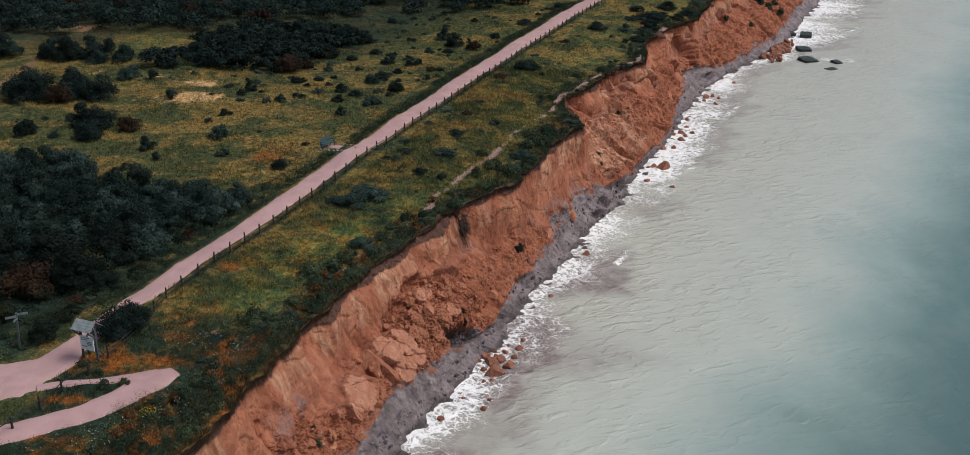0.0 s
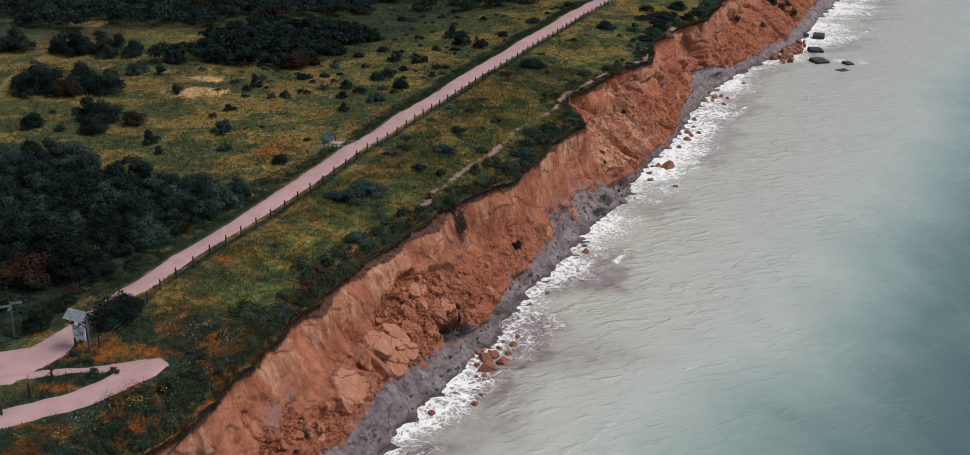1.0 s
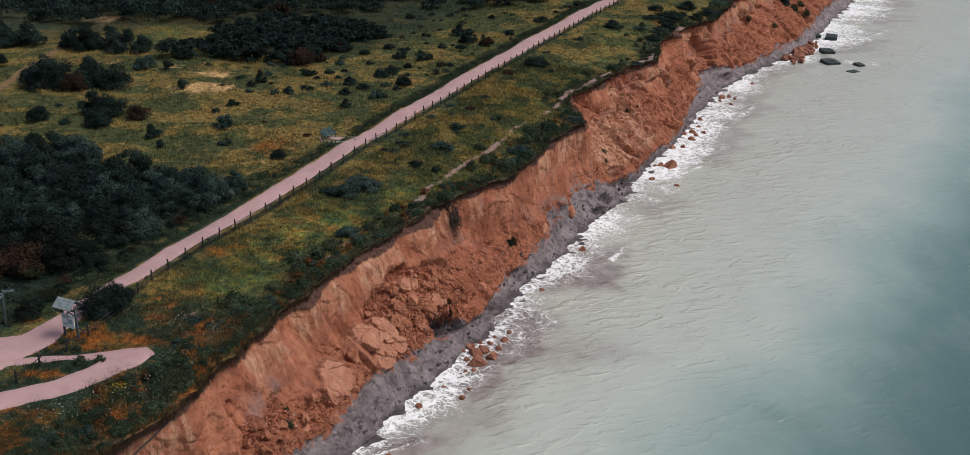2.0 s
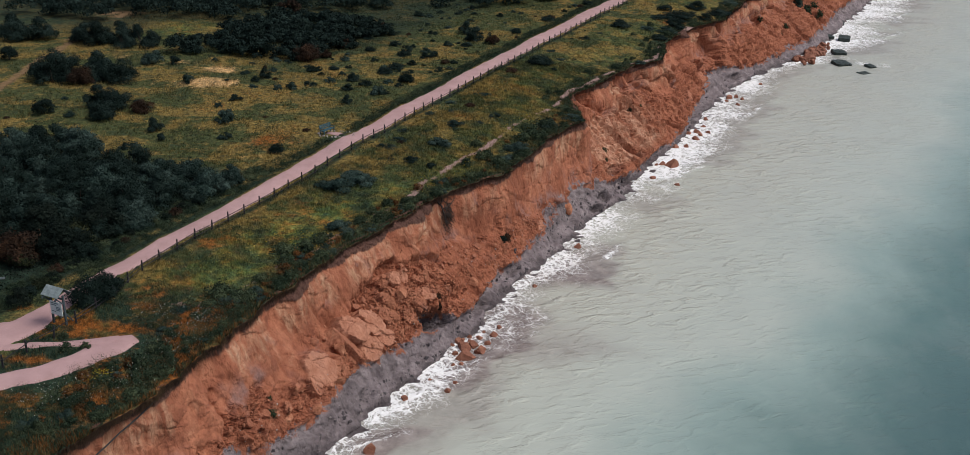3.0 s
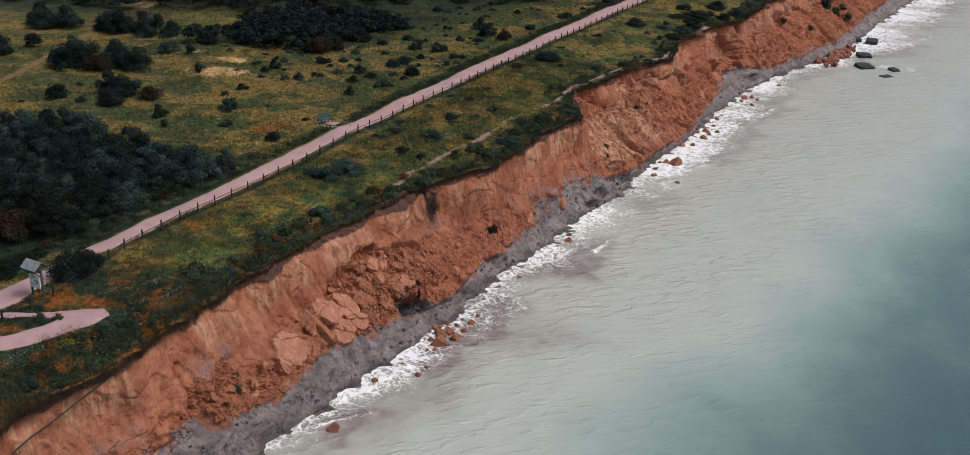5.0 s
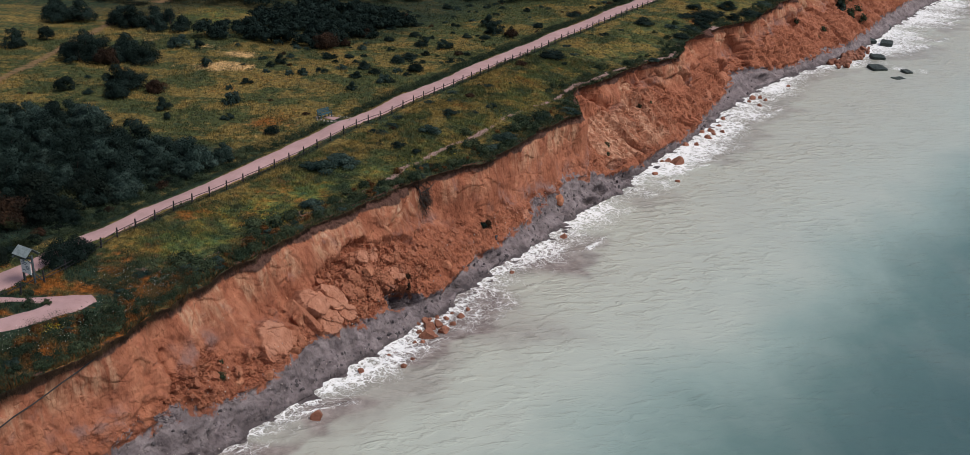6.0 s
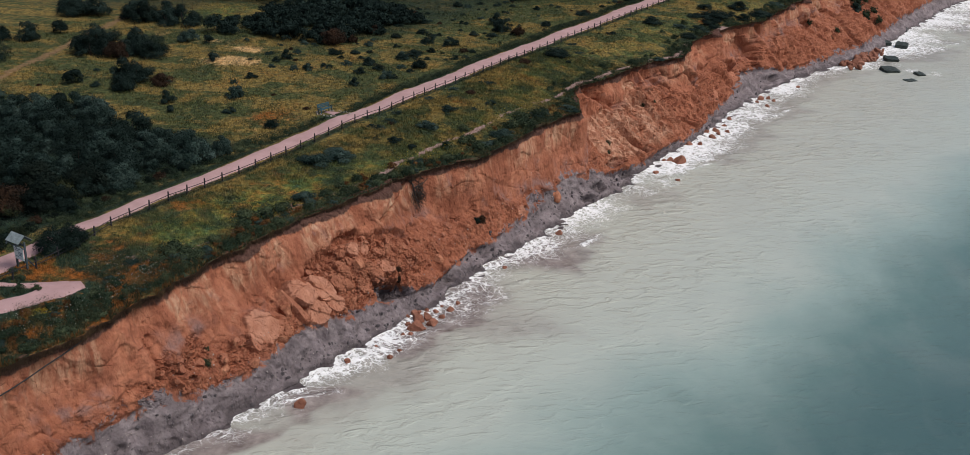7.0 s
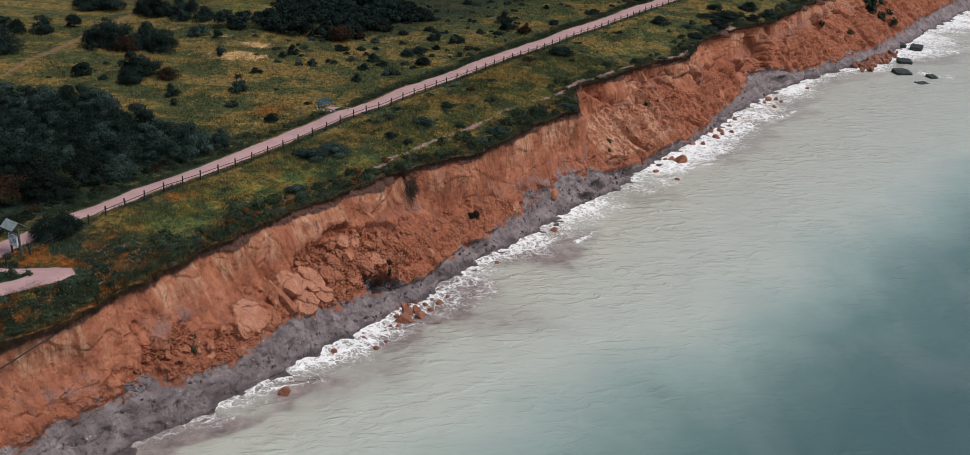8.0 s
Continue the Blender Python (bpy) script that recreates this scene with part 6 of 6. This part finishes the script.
def slab(x, y, z, sx_, sy_, sz_, turn, tilt):
    """A concrete slab with broken corners, awash in the sea."""
    bm = bmesh.new()
    bmesh.ops.create_grid(bm, x_segments=7, y_segments=5, size=0.5)
    out = bmesh.ops.extrude_face_region(bm, geom=bm.faces[:])
    for v in [g for g in out["geom"] if isinstance(g, bmesh.types.BMVert)]:
        v.co.z -= 1.0
    for v in bm.verts:
        corner = max(0.0, abs(v.co.x) + abs(v.co.y) - 0.86)
        v.co.x -= math.copysign(corner * 0.55 * seed.random(), v.co.x)
        v.co.y -= math.copysign(corner * 0.55 * seed.random(), v.co.y)
        v.co = Vector((v.co.x * sx_, v.co.y * sy_, v.co.z * sz_)) + Vector(seed.normal(size=3)) * 0.035
    bmesh.ops.recalc_face_normals(bm, faces=bm.faces)
    me = bpy.data.meshes.new("concrete_slab")
    bm.to_mesh(me)
    bm.free()
    me.materials.append(M_SLAB)
    ob = tagged(new("concrete_slab", me), "dark algae-covered concrete slab awash in the shallow sea", "slab", "sunken slabs off the headland")
    ob.matrix_world = Matrix.LocRotScale((x, y, z), Euler((radians(tilt), radians(tilt * 0.6), radians(turn))), None)


for row in ((50.3, 179.4, 0.42, 2.7, 2.9, 0.8, 20, 3), (51.5, 187.4, 0.55, 2.3, 2.2, 0.9, 8, 4), (54.8, 199.0, 0.75, 2.1, 2.4, 1.0, -15, 5), (54.9, 178.4, 0.32, 1.5, 1.6, 0.7, 30, 8), (52.8, 173.8, 0.10, 2.1, 1.5, 0.5, 40, 2),
            (51.4, 199.8, 0.75, 3.4, 1.6, 0.7, 24, 8), (49.2, 202.5, 1.5, 2.8, 2.6, 0.7, 30, -18), (56.6, 214.0, 0.9, 2.2, 2.0, 0.8, 10, 6), (53.5, 217.0, 1.5, 2.2, 2.6, 1.2, 50, 12)):
    slab(*row)

# slumped clay blocks on the slope: y, z, half length along the slope, half width up it, half depth, turn in the slope
SHEETS = [chunk_mesh("clay_block", 340 + i, M_CLOD, 6, 0.07, 4) for i in range(5)]
for cy, cz, a, b, c, turn in ((61.6, 2.9, 0.45, 0.55, 0.4, 30), (62.6, 3.3, 0.4, 0.6, 0.35, 0), (63.4, 4.4, 0.4, 0.6, 0.4, 15), (69.6, 4.2, 0.45, 0.6, 0.4, 80), (70.3, 5.2, 0.4, 0.5, 0.35, 20), (71.6, 5.3, 0.45, 0.55, 0.4, 60), (71.2, 6.2, 0.4, 0.45, 0.35, 10), (75.6, 4.9, 0.4, 0.5, 0.35, -30),
                              (73.0, 4.0, 0.4, 0.6, 0.35, 15), (69.2, 3.1, 0.4, 0.5, 0.35, 20), (58.3, 2.7, 0.4, 0.4, 0.35, 0), (56.4, 3.0, 0.4, 0.45, 0.35, 0), (100.3, 2.1, 0.55, 0.8, 0.45, 10), (89.4, 2.6, 0.4, 0.5, 0.35, 0), (119.6, 3.2, 0.6, 0.8, 0.5, 40), (123.4, 3.2, 0.6, 0.7, 0.45, 20), (154.4, 2.8, 0.7, 0.8, 0.5, 30), (79.6, 2.6, 0.4, 0.5, 0.35, 45)):
    place, out = on_cliff(cy, cz)
    lump("clay_block", SHEETS[int(seed.integers(5))], place - out * c * 0.42, 1.0, "slumped block of pale orange clay on the slope", "clay block", "slumped clay blocks",
         (out.to_track_quat("Z", "Y").to_matrix() @ Euler((0.12 * seed.normal(), 0.12 * seed.normal(), radians(turn))).to_matrix()).to_euler(), (a * 1.25, b * 1.1, c))


def scatter(name, count, zones, bases, low, high, label, sink=0.25, above_mud=False):
    """Many small pieces strewn over the slope, joined, each a broken lump."""
    verts, faces, k = [], [], 0
    shapes = []
    for me in bases:
        co = np.empty(len(me.vertices) * 3)
        me.vertices.foreach_get("co", co)
        shapes.append((co.reshape(-1, 3), np.array([p.vertices[:] for p in me.polygons])))
    for i in range(count):
        cy, cz, sy_, sz_ = zones[i % len(zones)]
        yy, zz = cy + sy_ * seed.normal(), cz + sz_ * seed.normal()
        if not 0.15 < zz < 8.0 or not 36 < yy < 240 or (above_mud and zz < np.interp(yy, GREY_Y, GREY_Z) + 0.15):
            continue
        if above_mud and cliff_a["fresh"][int(np.abs(Y_ROWS - yy).argmin()), 1 + int(np.abs(z_col - zz).argmin())] > 0.3 and seed.random() < 0.9:
            continue
        place, out = on_cliff(yy, zz)
        co, fa = shapes[i % len(shapes)]
        r = low + (high - low) * seed.random() ** 3.5
        turn = np.array(Euler(6.28 * seed.random(3)).to_matrix())
        verts.append(co @ turn.T * r + np.array(place - out * r * sink + Vector((0, 0.12 * seed.normal(), 0))))
        faces.append(fa + k)
        k += len(co)
    me = array_mesh(name, np.concatenate(verts), np.concatenate(faces), bases[0].materials[0], shade=False)
    return tagged(new(name, me), label, "rubble", kind="stuff")


def shard_mesh(name, seed_no, material):
    """A sharp-edged broken piece of twenty faces."""
    rng = np.random.default_rng(seed_no)
    bm = bmesh.new()
    bmesh.ops.create_icosphere(bm, subdivisions=1, radius=1.0)
    for v in bm.verts:
        v.co = Vector(np.array(v.co) * (0.55 + 0.5 * rng.random()) * np.array([1.0, 0.72, 0.5]))
    me = bpy.data.meshes.new(name)
    bm.to_mesh(me)
    bm.free()
    me.materials.append(material)
    return me


SMALL = [shard_mesh("clod", 500 + i, M_CLOD) for i in range(6)]
scatter("clay_debris", 8000, ((60.5, 3.0, 1.8, 1.0), (66.5, 3.4, 2.6, 1.2), (71.5, 5.6, 1.6, 0.8), (71.2, 4.2, 1.0, 1.2), (73.6, 5.0, 1.6, 0.8), (63.0, 2.8, 1.2, 0.7), (69.2, 4.0, 0.9, 1.0), (75.0, 3.6, 1.2, 1.2), (79.0, 3.4, 3.0, 1.2), (54.5, 2.8, 2.2, 0.9), (120.5, 4.0, 3.4, 1.5), (129, 3.5, 5, 1.5), (150, 3.0, 6, 1.4), (90, 3.0, 3.5, 0.9)),
        SMALL, 0.03, 0.30, "broken orange clay clods strewn over the slope", 0.3, True)
scatter("beach_stones", 1300, ((50, 1.2, 4, 0.7), (60, 0.8, 4, 0.4), (70, 0.8, 4, 0.4), (82, 1.0, 5, 0.6), (96, 1.2, 5, 0.7), (118, 0.6, 8, 0.3), (140, 0.6, 10, 0.3), (104, 1.0, 3.5, 0.6), (88, 0.5, 5, 0.25), (108, 0.5, 5, 0.3), (170, 0.7, 14, 0.4)),
        [shard_mesh("mud_lump", 510 + i, M_MUDSTONE) for i in range(3)], 0.05, 0.38, "grey mud lumps and stones on the beach")
scatter("pale_pebbles", 420, ((48, 1.8, 4, 1.2), (55, 2.4, 5, 1.6), (65, 1.4, 8, 1.0), (85, 2.4, 8, 1.4), (100, 2.0, 6, 1.2)), [chunk_mesh("pebble", 520, M_PALE, 6, 0.04, 1)], 0.03, 0.09, "pale pebbles in the clay slope")


# ---- plants on the cliff ----
def hanging_tree():
    place, out = on_cliff(81.6, 8.3)
    thing = tagged(new("fallen_shrub"), "bare dead shrub hanging over the clay face", "dead shrub")
    thing.location = place
    rng = np.random.default_rng(5)
    bm = bmesh.new()
    limb(bm, [(-0.5, 0.1, 0.9), (0.1, 0.0, 0.4), (0.35, -0.1, -0.5), (0.6, -0.15, -1.1)], [0.10, 0.09, 0.07, 0.04])
    limb(bm, [(0.2, -0.05, 0.1), (0.8, 0.8, 0.3), (1.0, 1.9, 0.5), (1.3, 2.9, 1.0)], [0.06, 0.05, 0.03, 0.015])
    limb(bm, [(0.0, 0.0, 0.5), (0.2, -0.6, 1.2), (0.3, -1.0, 1.9)], [0.05, 0.035, 0.012])
    part("trunk", bm, M_TWIG, thing)
    bm = bmesh.new()
    for i in range(280):
        a = Vector((0.40 + 0.2 * rng.normal(), 0.5 + 0.7 * rng.normal(), -0.5 + 0.6 * rng.normal()))
        b = a + Vector((0.25 + 0.35 * rng.random(), 0.55 * rng.normal() + 0.3, -0.2 - 0.9 * rng.random()))
        limb(bm, [a, (a + b) / 2 + Vector(rng.normal(size=3)) * 0.09, b], [0.024, 0.016, 0.006], 3)
    part("brushwood", bm, M_TWIG, thing, "tangle of thin bare twigs")


hanging_tree()
for cy, cz, key, s in ((86.4, 3.9, "dark", 0.26), (87.2, 3.4, "russet", 0.5), (113.5, 4.6, "herb", 0.5), (115.4, 3.4, "herb", 0.5), (114.2, 2.6, "herb", 0.4), (127.6, 5.6, "herb", 0.55), (129.0, 5.4, "herb", 0.5), (126.2, 5.3, "herb", 0.4), (188, 4.4, "herb", 1.4), (185, 6.2, "herb", 1.3), (186.5, 3.0, "herb", 0.9),
                       (74.4, 2.7, "russet", 0.4), (74.9, 3.4, "russet", 0.35), (56.0, 4.6, "herb", 0.5), (55.2, 4.0, "herb", 0.45), (204, 6.5, "herb", 2.0), (206, 5.0, "herb", 2.0), (207, 8.0, "herb", 2.2), (205, 3.6, "herb", 1.6), (202.5, 7.6, "herb", 2.2), (203.2, 8.8, "herb", 2.2), (205.6, 7.2, "silver", 1.0), (203.4, 5.6, "silver", 0.9), (204.6, 4.6, "herb", 2.0), (208.5, 6.4, "herb", 1.8), (203.0, 4.0, "herb", 1.5)):
    place, out = on_cliff(cy, cz)
    thing = plant(key, 0, 60, s)
    thing["label"] = "small plant rooted in the clay slope" if key == "herb" else "dark shrub that slid down the clay slope"
    thing.matrix_world = Matrix.LocRotScale(place - out * 0.1, out.to_track_quat("Z", "Y"), (s, s, s))

# black hose down the face
bm = bmesh.new()
run = [(48.2, 9.35), (47.2, 9.05), (46.3, 8.8), (45.2, 8.5), (44.2, 8.35), (43.1, 8.2), (42.0, 8.0), (41.0, 7.8), (40.0, 7.5), (39.0, 7.1), (38.0, 6.6)]
pts = []
for yy, zz in run:
    place, out = on_cliff(yy, zz)
    pts.append(place + out * 0.12)
pts = [pts[0] - Vector((0.6, 0, -0.1))] + [(pts[max(i - 1, 0)] + 2 * p + pts[min(i + 1, len(pts) - 1)]) / 4 + Vector((0.12, 0, 0)) for i, p in enumerate(pts)]
limb(bm, pts, [0.045] * len(pts), 7)
hose = part("drain_hose", bm, M_HOSE, None)
tagged(hose, "black drain hose hanging down the clay face", "hose")


# ---- fence ----
fence = tagged(new("fence"), "low weathered wooden post-and-rail fence along the path", "fence")
FENCE_Y = [43.0, 45.0, 46.8, 48.4, 50.6, 52.2, 55.6, 58.2, 60.2, 62.6] + PATH_Y[2:14]
FENCE_X = [-28.2, -27.2, -26.4, -25.7, -25.4, -24.6, -23.8, -23.3, -23.2, -23.1] + [x + h + 0.62 for x, h in zip(PATH_X[2:14], PATH_H[2:14])]
bm = bmesh.new()
box_bm(bm, 0.13, 0.13, 1.05, Matrix.Translation((0, 0, 0.325)), 0.015)
bmesh.ops.scale(bm, vec=(0.75, 0.75, 1), verts=[v for v in bm.verts if v.co.z > 0.8])
post_me = bpy.data.meshes.new("post")
bm.to_mesh(post_me)
bm.free()
post_me.materials.append(M_POST)
bm = bmesh.new()
box_bm(bm, 1.0, 0.035, 0.05, None, 0.006)
rail_me = bpy.data.meshes.new("rail")
bm.to_mesh(rail_me)
bm.free()
rail_me.materials.append(M_POST)
run = np.r_[0, np.cumsum(np.hypot(np.diff(FENCE_X), np.diff(FENCE_Y)))]
feet = []
for s in np.arange(0.4, run[-1], 2.05):
    fx, fy = float(np.interp(s, run, FENCE_X)), float(np.interp(s, run, FENCE_Y))
    feet.append(Vector((fx, fy, float(gz(fx, fy)))))
for p, q in zip(feet, feet[1:] + [None]):
    ob = new("post", post_me)
    ob.parent = fence
    ob.matrix_world = Matrix.LocRotScale(p, Euler((0.03 * seed.normal(), 0.03 * seed.normal(), 0.3)), (1, 1, 0.95 + 0.1 * seed.random()))
    if q is None:
        continue
    for h in (0.28, 0.58) if p.y > 54 else (0.62,):
        ob = new("rail", rail_me)
        ob.parent = fence
        a, b = p + Vector((0.085, 0, h + 0.02 * seed.normal())), q + Vector((0.085, 0, h + 0.02 * seed.normal()))
        ob.matrix_world = Matrix.LocRotScale((a + b) / 2, (b - a).to_track_quat("X", "Z"), ((b - a).length + 0.08, 1, 1))


# ---- notice board ----
def notice_board(x, y, turn):
    thing = tagged(new("notice_board"), "roofed wooden notice board with a faded panel beside the path", "notice board")
    thing.matrix_world = pose(x, y, float(gz(x, y)), 0, 0, turn) @ Matrix.Diagonal((0.88, 1.0, 1.14, 1.0))
    for px in (-0.62, 0.62):
        bm = bmesh.new()
        beam(bm, (px, 0, -0.3), (px, 0, 1.85), 0.13, 0.13, 0.015)
        post = part("post", bm, M_FRAME, thing)
        bm = bmesh.new()
        beam(bm, (px, 0.0, 1.3), (px, -0.45, 1.74), 0.08, 0.07)
        part("brace", bm, M_FRAME, post)
        bm = bmesh.new()
        beam(bm, (px, 0.02, 0.75), (px, 0.65, -0.05), 0.09, 0.08)
        part("brace", bm, M_FRAME, post)
        bm = bmesh.new()
        beam(bm, (px, -0.66, 1.72), (px, 0.02, 2.2), 0.09, 0.11)
        beam(bm, (px, 0.55, 1.78), (px, -0.02, 2.2), 0.09, 0.11)
        part("rafter", bm, M_FRAME, thing)
    bm = bmesh.new()
    box_bm(bm, 1.12, 0.05, 0.82, Matrix.Translation((0, -0.14, 1.02)), 0.01)
    panel = part("panel", bm, M_BOARD, thing, "pale faded information panel")
    for z, wide, x0 in ((1.32, 0.7, -0.1), (1.21, 0.5, -0.2), (1.10, 0.44, 0.22), (1.01, 0.44, 0.22), (0.92, 0.4, 0.2), (0.82, 0.4, -0.22)):
        bm = bmesh.new()
        box_bm(bm, wide, 0.012, 0.055, Matrix.Translation((x0, -0.17, z)))
        part("print_bar", bm, M_PRINT, panel)
    for z in (0.60, 1.62):
        bm = bmesh.new()
        beam(bm, (-0.62, 0, z), (0.62, 0, z), 0.09, 0.10)
        part("crosspiece", bm, M_FRAME, thing)
    way = Vector((0, -0.81, -0.58)).normalized()
    for side, (way, far) in enumerate(((Vector((0, -0.81, -0.58)).normalized(), 1.08), (Vector((0, 0.80, -0.60)).normalized(), 0.90))):
        for i in range(4 if side == 0 else 4):
            bm = bmesh.new()
            a = Vector((0, 0, 2.30)) + way * (0.09 + i * 0.175)
            turn_m = Matrix.Translation(a) @ way.to_track_quat("Y", "Z").to_matrix().to_4x4() @ pose(0, 0, 0, 4)
            box_bm(bm, 1.62, 0.185, 0.028, turn_m, 0.005)
            part("roof_board", bm, M_ROOF, thing)


notice_board(-25.0, 54.8, -20)


# ---- signpost ----
def signpost(x, y):
    thing = tagged(new("signpost"), "blue-grey wooden signpost with small finger boards", "signpost")
    thing.matrix_world = pose(x, y, float(gz(x, y)), 0, 3, 20)
    bm = bmesh.new()
    beam(bm, (0, 0, -0.2), (0, 0, 2.45), 0.13, 0.13, 0.02)
    part("pole", bm, M_FRAME, thing)
    for z, turn, reach in ((2.30, 10, 0.62), (2.22, 195, 0.6), (2.10, 250, 0.5)):
        bm = bmesh.new()
        box_bm(bm, reach, 0.035, 0.15, pose(0, 0, z, 0, 0, turn) @ Matrix.Translation((reach / 2 + 0.05, 0.06, 0)), 0.008)
        part("finger_board", bm, M_FINGER, thing, "pale grey finger board")


signpost(-29.9, 56.0)


# ---- bench on its pad ----
def bench(x, y, turn):
    thing = tagged(new("bench"), "teal painted slatted bench facing the sea", "bench")
    thing.matrix_world = pose(x, y, float(gz(x, y)) + 0.06, 0, 0, turn)
    for px in (-0.72, 0.72):
        bm = bmesh.new()
        beam(bm, (px, -0.24, 0), (px, -0.24, 0.62), 0.07, 0.07)
        beam(bm, (px, 0.20, 0), (px, 0.34, 0.92), 0.07, 0.07)
        beam(bm, (px, -0.26, 0.40), (px, 0.26, 0.38), 0.06, 0.07)
        beam(bm, (px, -0.30, 0.63), (px, 0.28, 0.64), 0.07, 0.05)
        part("side_frame", bm, M_BENCH, thing)
    for i in range(4):
        bm = bmesh.new()
        box_bm(bm, 1.62, 0.105, 0.035, Matrix.Translation((0, -0.22 + i * 0.128, 0.445)), 0.008)
        part("seat_slat", bm, M_BENCH, thing)
    for i in range(3):
        bm = bmesh.new()
        box_bm(bm, 1.62, 0.03, 0.115, Matrix.Translation((0, 0.255 + i * 0.024, 0.58 + i * 0.145)) @ pose(0, 0, 0, -9), 0.008)
        part("back_slat", bm, M_BENCH, thing)


bench(-17.45, 94.6, 63)
EDGING = chunk_mesh("edging_stone", 530, M_PALE, 8, 0.06, 2, (1, 1, 0.6))
for i in range(34):
    a = 6.283 * i / 34
    x, y = -16.6 + 1.75 * math.cos(a) + 0.15 * seed.normal(), 94.6 + 1.25 * math.sin(a) + 0.12 * seed.normal()
    lump("edging_stone", EDGING, (x, y, float(gz(x, y)) + 0.03), 0.09 + 0.07 * seed.random(), "pale stone edging the bench pad", "stone", "stones round the bench pad")
